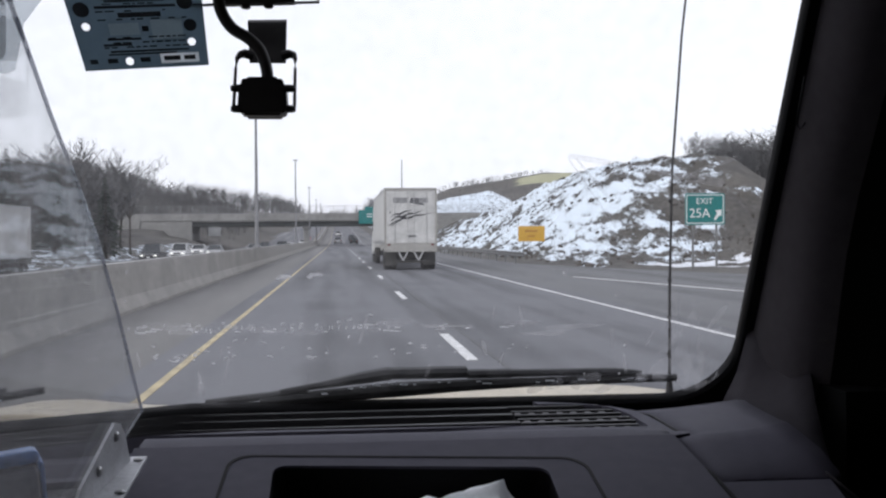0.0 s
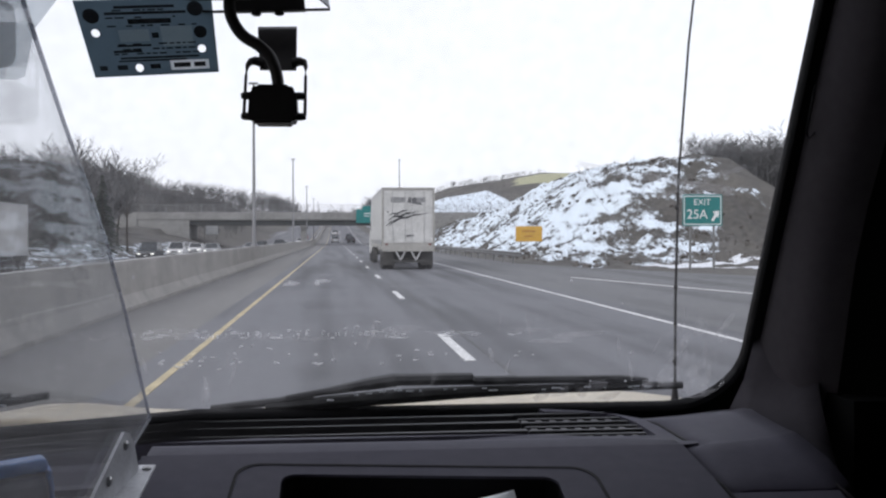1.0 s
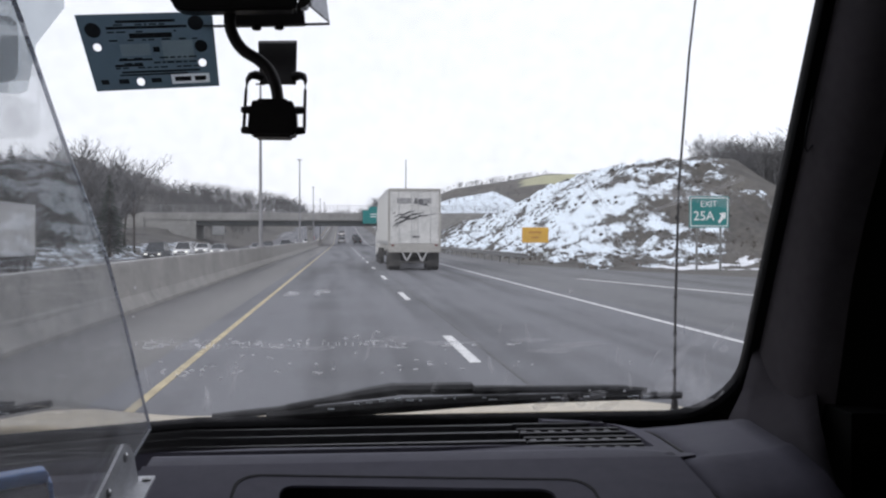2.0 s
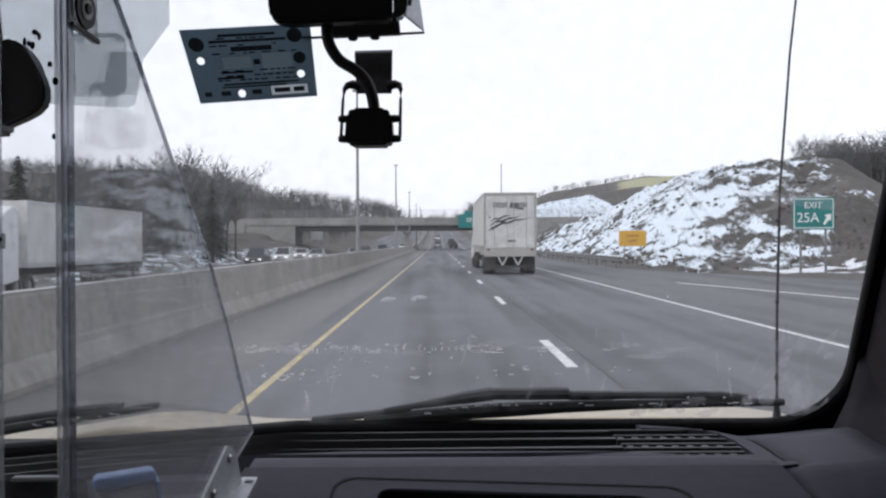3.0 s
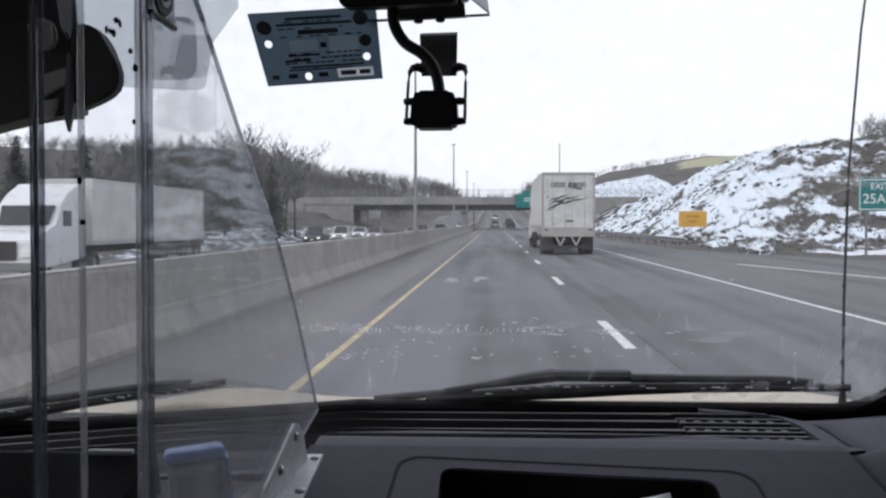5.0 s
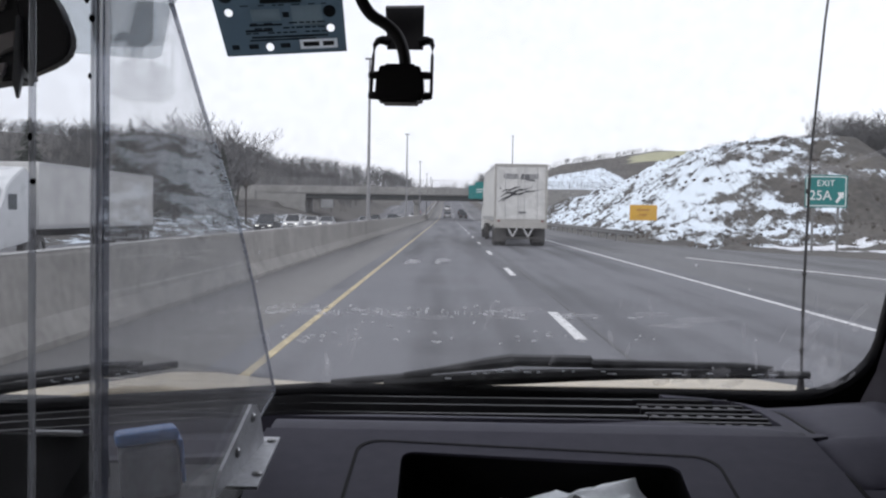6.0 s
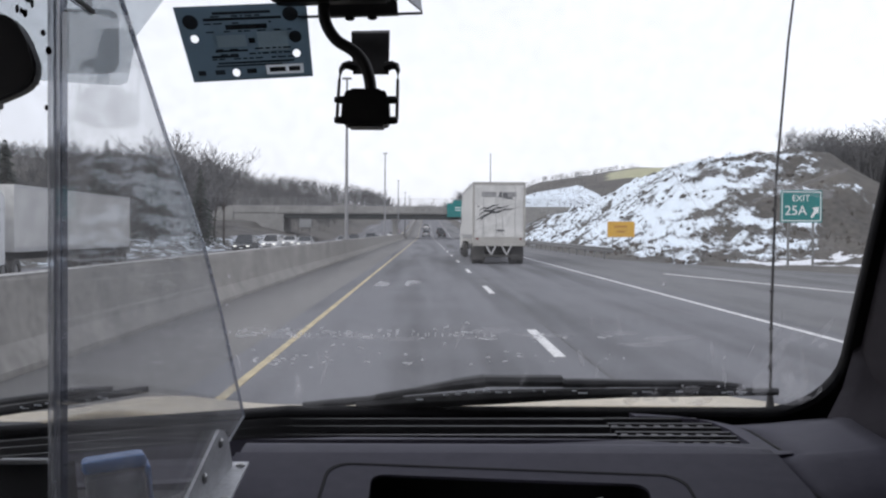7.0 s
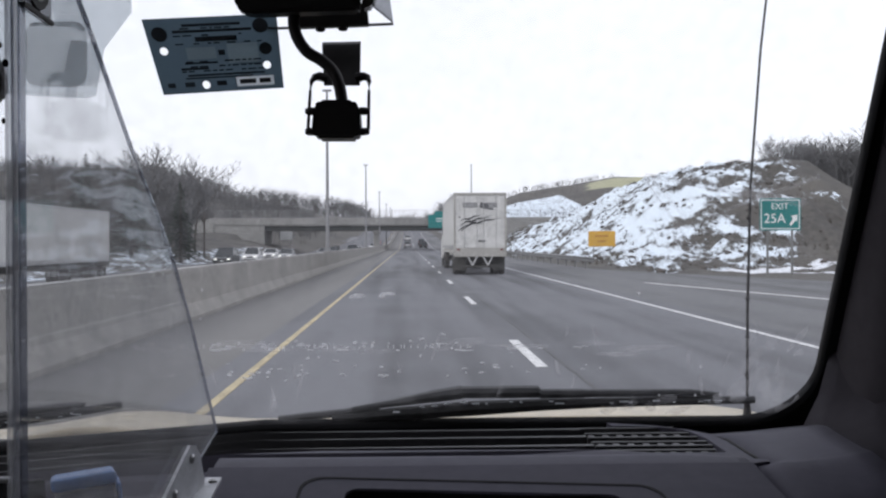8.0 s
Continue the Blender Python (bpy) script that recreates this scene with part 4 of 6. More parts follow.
WHITE_CAR, SILVER_CAR, DARK_CAR, RED_CAR = paint("white_car_paint", (0.7, 0.7, 0.7)), paint("silver_car_paint", (0.36, 0.37, 0.38)), paint("dark_car_paint", (0.04, 0.045, 0.05)), paint("red_truck_paint", (0.4, 0.05, 0.04))
car("dark oncoming estate car on the opposite carriageway", -18.0, 104, DARK_CAR, 1.75, 4.8, 1.9)
car("white oncoming estate car on the opposite carriageway", -17.9, 121, WHITE_CAR, 1.72, 4.7, 1.85)
car("silver oncoming car on the opposite carriageway", -14.8, 128, SILVER_CAR)
car("white oncoming car on the opposite carriageway", -18.0, 138, WHITE_CAR)
car("silver oncoming car on the opposite carriageway", -11.9, 150, SILVER_CAR)
car("dark oncoming car on the opposite carriageway", -11.9, 168, DARK_CAR)
car("dark oncoming pickup on the opposite carriageway", -8.6, 163, DARK_CAR, 1.8, 5.1)
car("white oncoming car on the opposite carriageway", -8.6, 182, WHITE_CAR)
car("silver oncoming estate car under the overpass", -11.9, 228, SILVER_CAR, 1.7, 4.7)
car("dark oncoming car under the overpass", -15.0, 218, DARK_CAR)
car("white oncoming car beyond the overpass", -8.6, 262, WHITE_CAR)
car("red oncoming pickup beyond the overpass", -8.6, 300, RED_CAR, 1.8, 5.2)
for x, y, mat, word in ((3.8, 282, DARK_CAR, "dark"), (0.1, 254, SILVER_CAR, "silver"), (3.8, 244, DARK_CAR, "dark"), (0.1, 334, WHITE_CAR, "white")):
    car(word + " car driving ahead beyond the truck", x, y, mat, 1.6, 4.6, 1.85, 1, "traffic ahead")
semi = thing("semi_trailer_truck", "white oncoming semi-trailer truck on the opposite carriageway", "truck", "oncoming traffic", at=(-17.9, 37, -DROP))
semi.rotation_euler.z = radians(180)
trailer_parts(semi, -21.6, -5.2, 2.58, 1.25, 4.0, TRAILER_WHITE)
cab_parts(semi, -4.4, 1, 2.5, paint("white_tractor_paint", (0.68, 0.69, 0.7)))


# ---------- trees ----------
def branch_set(rng, height, levels, spread, twig, lean=0.0):
    """Segments (a, b, ra, rb) of a bare tree about the origin."""
    segs = []

    def grow(p, d, length, r, level):
        n = 3 if level == 0 else 2
        for i in range(n):
            q = p + d * (length / n)
            d2 = (d + Vector((rng.gauss(0, 0.1), rng.gauss(0, 0.1), 0.06))).normalized()
            segs.append((p, q, r, r * 0.8, level))
            r *= 0.8
            p, d = q, d2
            if level < levels and (level > 0 or i > 0):
                for _ in range(2 if level else 3):
                    a = rng.uniform(0, 2 * math.pi)
                    side = Vector((math.cos(a), math.sin(a), rng.uniform(0.35, 0.9)))
                    nd = (d * (1 - spread) + side * spread).normalized()
                    grow(p, nd, length * rng.uniform(0.45, 0.62), max(r * 0.55, twig), level + 1)
    grow(Vector((0, 0, 0)), Vector((lean, 0, 1)).normalized(), height * 0.62, height * 0.016, 0)
    return segs


def segs_mesh(segs, sides=3):
    verts, faces = [], []
    for a, b, ra, rb, _ in segs:
        d = (b - a).normalized()
        u = d.orthogonal().normalized()
        v = d.cross(u)
        k = len(verts)
        if sides == 3 and _ >= 2:
            w = u * math.cos(k) + v * math.sin(k)
            verts += [a - w * ra, a + w * ra, b + w * rb, b - w * rb]
            faces.append((k, k + 1, k + 2, k + 3))
            continue
        for c, r in ((a, ra), (b, rb)):
            for i in range(sides):
                w = 2 * math.pi * i / sides
                verts.append(c + r * (math.cos(w) * u + math.sin(w) * v))
        for i in range(sides):
            j = (i + 1) % sides
            faces.append((k + i, k + j, k + sides + j, k + sides + i))
    return np.array([tuple(v) for v in verts]), np.array(faces)


rng = random.Random(11)
kinds = [segs_mesh(branch_set(rng, 10, 3, 0.7, 0.042)) for _ in range(6)]
far_kinds = [segs_mesh(branch_set(rng, 10, 2, 0.75, 0.07)) for _ in range(8)]


def woods(name, label, places, kinds):
    """One mass of far bare trees; each a turned and scaled copy of a few branching forms."""
    vs, fs, k = [], [], 0
    for i, (x, y, s) in enumerate(places):
        v, f = kinds[i % len(kinds)]
        a = i * 2.4
        c, q = math.cos(a), math.sin(a)
        w = np.stack([v[:, 0] * c - v[:, 1] * q, v[:, 0] * q + v[:, 1] * c, v[:, 2]], -1) * s + np.array([x, y, ground_at(x, y) - 0.3])
        vs.append(w)
        fs.append(f + k)
        k += len(v)
    ob = mesh_object(name, np.concatenate(vs).tolist(), np.concatenate(fs).tolist(), TWIG)
    return tagged(ob, label, "woods", kind="stuff")


rng = random.Random(21)
spots = []
while len(spots) < 1500:
    y = rng.uniform(70, 400) if rng.random() < 0.4 else rng.uniform(240, 400)
    x = -rng.uniform(27, 36 + y * 0.25)
    if (216 < y < 240 and x > -54) or (y < 222 and -x < 0.2 * y + 1) or (y < 105 and x > -34):
        continue
    spots.append((x, y, rng.uniform(0.55, 0.95) * (0.58 if y > 240 else 0.36 if y < 105 else 0.5 if -x > 0.27 * y else 1.05)))
for _ in range(420):
    y = rng.uniform(106, 205)
    x = -rng.uniform(0.2 * y + 1, 0.2 * y + 14)
    if y < 115 and x > -29.5:
        continue
    spots.append((x, y, rng.uniform(0.5, 1.1) * (0.5 if -x > 0.27 * y else 1.0)))
for _ in range(420):
    y = rng.uniform(62, 190)
    x = -rng.uniform(max(33.0, 0.27 * y), 0.27 * y + 30)
    spots.append((x, y, rng.uniform(0.24, 0.42)))
for _ in range(700):
    y = rng.uniform(190, 340)
    spots.append((-rng.uniform(0.28, 0.66) * y, y, rng.uniform(0.4, 0.62)))
woods("woods", "bare grey-brown winter woods on the bank", spots, kinds)
spots = []
while len(spots) < 6500:
    y = rng.uniform(284, 472) if rng.random() < 0.93 else rng.gauss(444, 14)
    a = rng.uniform(0.262, 0.62) if rng.random() < 0.9 else rng.uniform(0.1, 0.262)
    if 0.165 < a < 0.262 and y > 390:
        continue
    spots.append((a * y, y, rng.uniform(0.24, 0.43) if a > 0.27 else rng.uniform(0.1, 0.2)))
woods("woods", "bare dark winter woods along the far hillside", spots, far_kinds)
crest = random.Random(57)
spots = []
for _ in range(260):
    y, a = crest.uniform(91, 114), crest.uniform(0.345, 0.56)
    spots.append((a * y, y, max(0.2, (11.3 - ground_at(a * y, y)) / 10.5 * crest.uniform(0.8, 1.08))))
woods("woods", "bare dark winter woods behind the roadside bank", spots, kinds)
spots = [(rng.uniform(-300, 130), rng.uniform(620, 980), rng.uniform(1.0, 1.5)) for _ in range(2200)]
woods("woods", "hazy bare woods on the distant rise", [p if p[0] < 0.05 * p[1] else (p[0], p[1], p[2] * 0.35) for p in spots if abs(p[0] + 2) > 24 or p[1] > 830], far_kinds)


def bare_tree(x, y, h, seed):
    r = random.Random(seed)
    segs = branch_set(r, h, 4, 0.5, 0.03, r.uniform(-0.1, 0.1))
    t = thing("tree", "leafless grey deciduous tree on the roadside bank", "tree", "bare roadside trees", at=(x, y, ground_at(x, y) - 0.15))
    v, f = segs_mesh([s for s in segs if s[4] < 2], 7)
    mesh_object("trunk", v.tolist(), f.tolist(), BARK, t)
    v, f = segs_mesh([s for s in segs if s[4] >= 2], 3)
    mesh_object("crown", v.tolist(), f.tolist(), TWIG, t)


for k, (x, y, h) in enumerate(((-24.6, 127, 10.2), (-30, 124, 10.5), (-28, 138, 10.5), (-36, 150, 11), (-39, 165, 11))):
    bare_tree(x, y, h, 40 + k)


def conifer(x, y, h, seed):
    """A spruce: a tapered stem and whorls of drooping boughs, each a ragged fan of needle sprays."""
    r = random.Random(seed)
    t = thing("conifer_tree", "dark evergreen conifer on the roadside bank", "tree", "conifers", at=(x, y, ground_at(x, y) - 0.15))
    bm = bmesh.new()
    tube(bm, [(0, 0, 0), (0.03, 0, h * 0.5), (0, 0, h)], [h * 0.022, h * 0.013, 0.01], 8)
    part("trunk", bm, BARK, t)
    vs, fs = [], []
    z = h * 0.1
    while z < h * 0.99:
        reach = (h - z) * 0.3 * r.uniform(0.75, 1.1) + 0.12
        for i in range(11):
            a = r.uniform(0, 2 * math.pi)
            L = reach * r.uniform(0.55, 1.15)
            d, s = Vector((math.cos(a), math.sin(a), 0)), Vector((-math.sin(a), math.cos(a), 0))
            for j in range(7):
                f0 = (j + 0.3) / 7
                c = d * (L * f0) + Vector((0, 0, z - 0.3 * L * f0 * f0 + r.uniform(-0.06, 0.06)))
                for side in (-1, 1):
                    w = s * side * (0.1 + 0.24 * L * (1 - f0) * r.uniform(0.5, 1.2)) + d * 0.16 * L
                    drop = Vector((0, 0, -0.06 - 0.1 * r.random()))
                    k = len(vs)
                    vs += [tuple(c - d * 0.05 * L), tuple(c + d * 0.1 * L + Vector((0, 0, 0.03))), tuple(c + w + drop)]
                    fs.append((k, k + 1, k + 2))
        z += h * 0.035
    mesh_object("crown", vs, fs, NEEDLES, t)


for k, (x, y, h) in enumerate(((-28.3, 90, 7.6), (-26.8, 102, 9.6), (-33, 108, 9.5), (-30.2, 75, 7.2), (-31, 66, 6.2), (-24.0, 111, 8.8), (-28.2, 109, 7.4))):
    conifer(x, y, h, 70 + k)

# brush tufts and clods that break the snow of the bank
rng = random.Random(9)
vs, fs = [], []
for _ in range(1100):
    x, y = rng.uniform(13.2, 32), rng.uniform(56, 216)
    gz = ground_at(x, y)
    for j in range(9):
        a, L = rng.uniform(0, 6.3), rng.uniform(0.05, 0.35)
        b = Vector((x + rng.gauss(0, 0.12), y + rng.gauss(0, 0.12), gz - 0.1))
        tip = b + Vector((math.cos(a) * L * 1.2, math.sin(a) * L * 1.2, L + 0.15))
        w = Vector((-math.sin(a), math.cos(a), 0)) * rng.uniform(0.02, 0.05)
        k = len(vs)
        vs += [tuple(b - w), tuple(b + w), tuple(tip)]
        fs.append((k, k + 1, k + 2))
tagged(mesh_object("brush", vs, fs, BRUSH), "dead brown brush tufts poking through bank snow", "brush", kind="stuff")
vs, fs = [], []
base = bmesh.new()
bmesh.ops.create_icosphere(base, subdivisions=1, radius=1)
bv, bf = np.array([tuple(v.co) for v in base.verts]), np.array([[v.index for v in f.verts] for f in base.faces])
base.free()
nr = np.random.RandomState(4)
for _ in range(1300):
    x, y = nr.uniform(13.4, 31), nr.uniform(58, 206)
    s = 0.06 + 0.26 * nr.rand() ** 2
    v = bv * (1 + 0.35 * nr.randn(len(bv), 1) * 0.6) * np.array([s, s * nr.uniform(0.8, 1.5), s * 0.7]) + np.array([x, y, ground_at(x, y) + 0.02])
    fs.append(bf + len(vs) * len(bv))
    vs.append(v)
tagged(mesh_object("clods", np.concatenate(vs).tolist(), np.concatenate(fs).tolist(), BARK), "dark earth clods and rubble on the snowy bank", "rubble", kind="stuff")


# the highway heads a little off the van's axis
HEADING = pose(0, 0, 0, 0, 0, 0.41)
for ob in [q for q in scene.objects if q.parent is None and q.type in ("MESH", "EMPTY")]:
    ob.matrix_basis = HEADING @ ob.matrix_basis


# ---------- the van round the camera ----------
van = thing("passenger_van", "yellow passenger van with charcoal dashboard and salt-streaked windshield", "van")
UP, OUT = Vector((0, -0.5735, 0.8192)), Vector((0, 0.8192, 0.5735))


def on_glass(x, s, lift=0.0):
    """A point of the windshield's plane: x across, s metres up the slope from its foot, lift outwards."""
    return Vector((x, 1.472, 1.313)) + UP * s + OUT * lift


def glass_s(z):
    return (z - 1.313) / 0.8192


def sag(x):
    """How far the windshield's foot and the dashboard fall away towards the driver's side."""
    return 0.085 * max(0.0, -0.2 - x)


def glass_loop(grow, lift, r):
    pts = rounded(-1.10 - grow, 0.606 + grow, -grow, 0.80 + grow, r + grow, 8)
    low = [k for k in range(len(pts)) if pts[k][1] < 1e-4 - grow]
    pts = [p for k in range(len(pts)) for p in ([pts[k]] + ([(x, -grow) for x in (0.3, 0.0, -0.2, -0.3, -0.5, -0.8)][:: 1 if pts[k][0] > 0 else -1] if k in low and pts[(k + 1) % len(pts)][1] < 1e-4 - grow else []))]
    return [on_glass(-0.25 + (x + 0.25) * (1 - 0.0735 * s), s - sag(x) / 0.8192 * max(0.0, 1 - max(s, 0.0) / 0.6), lift) for x, s in pts]


bm = bmesh.new()
a, b = [[bm.verts.new(p) for p in glass_loop(0.012, lift, 0.08)] for lift in (0.002, 0.007)]
bm.faces.new(a[::-1])
bm.faces.new(b)
for i in range(len(a)):
    j = (i + 1) % len(a)
    bm.faces.new((a[i], a[j], b[j], b[i]))
shield = part("windshield", bm, GLASS, van, "windshield glass filmed with road salt")
shield.visible_shadow = False

bm = bmesh.new()
loops = [[bm.verts.new(p) for p in glass_loop(g, lift, r)] for g, lift, r in ((0.0, -0.001, 0.105), (0.003, -0.006, 0.1), (0.02, -0.008, 0.07), (0.03, -0.002, 0.066), (0.036, 0.012, 0.066), (0.0, 0.012, 0.105))]
for p, q in zip(loops, loops[1:] + loops[:1]):
    for i in range(len(p)):
        j = (i + 1) % len(p)
        bm.faces.new((p[i], p[j], q[j], q[i]))
smooth_by_angle(part("windshield_seal", bm, SEAL, van, "black rubber windshield seal"))


def flecks(name, rows, seed, mat, label):
    """Dried specks lying on the inside of the glass: (x, s, width, height, tilt) each."""
    bm = bmesh.new()
    r = random.Random(seed)
    for x, s, w, h, tilt in rows:
        n = 7
        ring = []
        for k in range(n):
            a = 2 * math.pi * k / n
            u, v = w * math.cos(a) * r.uniform(0.6, 1.1), h * math.sin(a) * r.uniform(0.5, 1.1)
            c, q = math.cos(tilt), math.sin(tilt)
            ring.append((x + u * c - v * q, s + u * q + v * c))
        slab(bm, [on_glass(px, ps, 0.0) for px, ps in ring], OUT, 0.0012)
    ob = part(name, bm, mat, shield, label)
    ob["kind"] = "stuff"
    ob.visible_shadow = False
    return ob


rnd = random.Random(31)
rows = []
for s0, n, spread in ((0.152, 15, 0.006), (0.1, 18, 0.007), (0.128, 4, 0.01)):
    for _ in range(n):
        rows.append((rnd.uniform(-0.25, 0.075), s0 + rnd.gauss(0, spread), rnd.uniform(0.0015, 0.006), rnd.uniform(0.0008, 0.0022), rnd.uniform(-0.5, 0.5)))
for _ in range(14):
    rows.append((rnd.uniform(-0.3, 0.55), rnd.uniform(0.04, 0.26), rnd.uniform(0.001, 0.003), rnd.uniform(0.0008, 0.0025), rnd.uniform(-1.5, 1.5)))
rows += [(-0.055, 0.238, 0.012, 0.004, 0.1), (-0.012, 0.242, 0.012, 0.004, 0.0), (-0.02, 0.238, 0.005, 0.003, 0.2)]
for _ in range(26):
    rows.append((rnd.uniform(-0.3, 0.35), 0.15 + rnd.gauss(0, 0.004), rnd.uniform(0.002, 0.011), rnd.uniform(0.0006, 0.0016), rnd.uniform(-0.12, 0.12)))
for _ in range(16):
    rows.append((rnd.uniform(-0.22, 0.3), 0.108 + rnd.gauss(0, 0.006), rnd.uniform(0.001, 0.005), rnd.uniform(0.0007, 0.0016), rnd.uniform(-0.3, 0.3)))
for k in range(46):
    x = -0.27 + 0.37 * k / 45 + rnd.uniform(-0.004, 0.004)
    if rnd.random() < 0.8:
        rows.append((x, 0.149 + rnd.gauss(0, 0.002), rnd.uniform(0.0007, 0.0014), rnd.uniform(0.002, 0.006), rnd.uniform(-0.1, 0.1)))
flecks("salt_specks", rows, 1, SALT, "white dried salt specks")
rows = [(rnd.uniform(-0.3, 0.56), rnd.uniform(0.02, 0.2), rnd.uniform(0.0015, 0.004), rnd.uniform(0.012, 0.04), rnd.uniform(-0.25, 0.25)) for _ in range(20)]
rows += [(rnd.uniform(0.3, 0.58), rnd.uniform(0.02, 0.05), rnd.uniform(0.008, 0.02), rnd.uniform(0.006, 0.014), 0.4) for _ in range(12)]
rows += [(rnd.uniform(-0.3, 0.35), 0.15 + rnd.gauss(0, 0.006), rnd.uniform(0.02, 0.05), rnd.uniform(0.003, 0.007), rnd.uniform(-0.08, 0.08)) for _ in range(16)]
rows += [(rnd.uniform(0.49, 0.585), rnd.uniform(0.02, 0.17), rnd.uniform(0.006, 0.016), rnd.uniform(0.012, 0.035), rnd.uniform(-0.6, 0.2)) for _ in range(16)]
flecks("drip_residue", rows, 2, FAINT_SALT, "faint vertical drip streaks")
bm = bmesh.new()
for x0, z0, x1, z1, w in ((0.308, 1.66, 0.386, 1.572, 0.0022), (0.32, 1.658, 0.37, 1.61, 0.003), (0.31, 1.662, 0.52, 1.628, 0.006), (0.42, 1.62, 0.53, 1.66, 0.003)):
    p, q = Vector((x0, glass_s(z0))), Vector((x1, glass_s(z1)))
    k = (q - p).normalized()
    nn = Vector((-k.y, k.x)) * w
    slab(bm, [on_glass(c.x, c.y, 0.0) for c in (p - nn * 0.6, q - nn, q + nn, p + nn * 0.6)], OUT, 0.0012)
ob = part("wiped_film", bm, FAINT_SALT, shield, "pale wiped streaks")
ob["kind"] = "stuff"
ob.visible_shadow = False


def pillar(name, side, profile, mat, label):
    """A trim column swept along the windshield's side edge; the profile is (outwards, inwards from the glass)."""
    bm = bmesh.new()
    rings = []
    for s in (-0.3, -0.2, -0.1, -0.02, 0.05, 0.1, 0.16, 0.22, 0.28, 0.34, 0.42, 0.5, 0.7, 0.86, 1.0):
        half = (0.85 + 0.022) * (1 - 0.0735 * s)
        foot = 1 + 1.4 * max(0.0, 0.1 - s)
        flare = 0.06 * float(step(0.42, 0.06, s))
        rings.append([bm.verts.new(on_glass(-0.25 + side * (half + u * foot), s, -v * foot - flare * min(1.0, max(0.0, v) / 0.062))) for u, v in profile])
    for r, q in zip(rings, rings[1:]):
        for i in range(len(profile) - 1):
            bm.faces.new((r[i], r[i + 1], q[i + 1], q[i]))
    return smooth_by_angle(part(name, bm, mat, van, label), 50)


TRIM = [(0.04, -0.03), (0.006, -0.01), (0.0, 0.006), (0.003, 0.022), (0.009, 0.042), (0.018, 0.062), (0.034, 0.08), (0.06, 0.09)]
# FRAME gets the near-black: the unlit side past the trim, put into colour
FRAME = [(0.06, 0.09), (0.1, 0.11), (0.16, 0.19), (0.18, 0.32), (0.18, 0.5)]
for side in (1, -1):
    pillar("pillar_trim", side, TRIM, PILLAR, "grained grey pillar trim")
    pillar("door_frame", side, FRAME, DEEP_BLACK, "door frame with its shade painted black")
bm = bmesh.new()
pts = [(0.578, 1.765), (0.581, 1.735), (0.584, 1.712), (0.59, 1.705), (0.595, 1.713)]
tube(bm, [on_glass(x, glass_s(z), -0.024) for x, z in pts], 0.0014, 5)
part("trim_clip", bm, DASH_DARK, van, "thin clip seam in the trim")

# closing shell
# added filler boxes that stop daylight showing between seal and pillar foot
part("cowl_gap_filler", boxes((0.45, 0.8, 1.476, 1.492, 1.1, 1.309), (0.66, 0.8, 1.2, 1.475, 1.1, 1.36)), DEEP_BLACK, van, "black filler added to block light at the cowl corner")
part("roof_lining", boxes((-1.3, 1.0, -1.6, 0.985, 1.99, 2.06), bevel=0.02), HEADLINER, van, "grey roof lining")
part("header", boxes((-1.2, 0.75, 0.9, 0.984, 1.95, 1.988), bevel=0.008), HEADLINER, van)
# unseen right wall, left without windows to keep light off the pillar
part("side_panel", boxes((1.0, 1.06, -1.6, 1.2, 0.4, 2.06)), DASH_DARK, van)
# unseen left wall, its bays widened to let light onto dash and overhead unit
part("side_panel", boxes((-1.36, -1.301, -1.6, 1.2, 0.4, 1.22), (-1.36, -1.301, -1.6, -1.45, 1.221, 1.9), (-1.36, -1.301, -0.62, -0.5, 1.221, 1.9), (-1.36, -1.301, 1.08, 1.2, 1.221, 1.9), (-1.36, -1.301, -1.6, 1.2, 1.901, 2.06)), DASH_DARK, van, "door panel with window bays")
for x0, x1 in ((1.061, 1.08), (-1.38, -1.361)):
    part("body_side", boxes((x0, x1, -1.66, 1.5, 0.42, 1.22), bevel=0.006), HOOD_PAINT, van, "cream-yellow body side")
    for y in (-1.1, 1.75):
        wheel(van, 0.86 if x0 > 0 else -1.16, y, 0.36, 0.24)
part("body_roof", boxes((-1.36, 1.06, -1.66, 0.98, 2.061, 2.09), bevel=0.01), HOOD_PAINT, van, "cream-yellow roof skin")
part("rear_panel", boxes((-1.3, 1.0, -1.66, -1.601, 0.4, 2.06)), DASH_DARK, van)
part("cabin_floor", boxes((-1.3, 1.0, -1.6, 1.3, 0.34, 0.4)), DASH_DARK, van)

# ---------- dashboard ----------
PAD_BACK = [(0.432, 1.141), (0.34, 1.176), (0.25, 1.205), (0.21, 1.213), (-0.09, 1.215), (-0.2, 1.198), (-0.6, 1.18), (-1.08, 1.17)]
bm = bmesh.new()
slab(bm, [(-1.08, 1.121, 1.2), (0.409, 1.121, 1.2), (0.432, 1.13, 1.2)] + [(x, y, 1.2) for x, y in PAD_BACK], (0, 0, 1), 0.126)
bmesh.ops.bevel(bm, geom=[e for e in bm.edges if all(v.co.z > 1.3 and v.co.x < 0.42 for v in e.verts) and all(v.co.y > 1.13 for v in e.verts)], offset=0.004, segments=2, affect="EDGES")
dashboard = part("dashboard", bm, DASH, van, "charcoal moulded dashboard")
# well under the slats in near-black: the depth's shade is painted
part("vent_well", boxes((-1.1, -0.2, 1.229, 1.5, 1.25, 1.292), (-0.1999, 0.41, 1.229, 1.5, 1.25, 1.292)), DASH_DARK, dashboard)
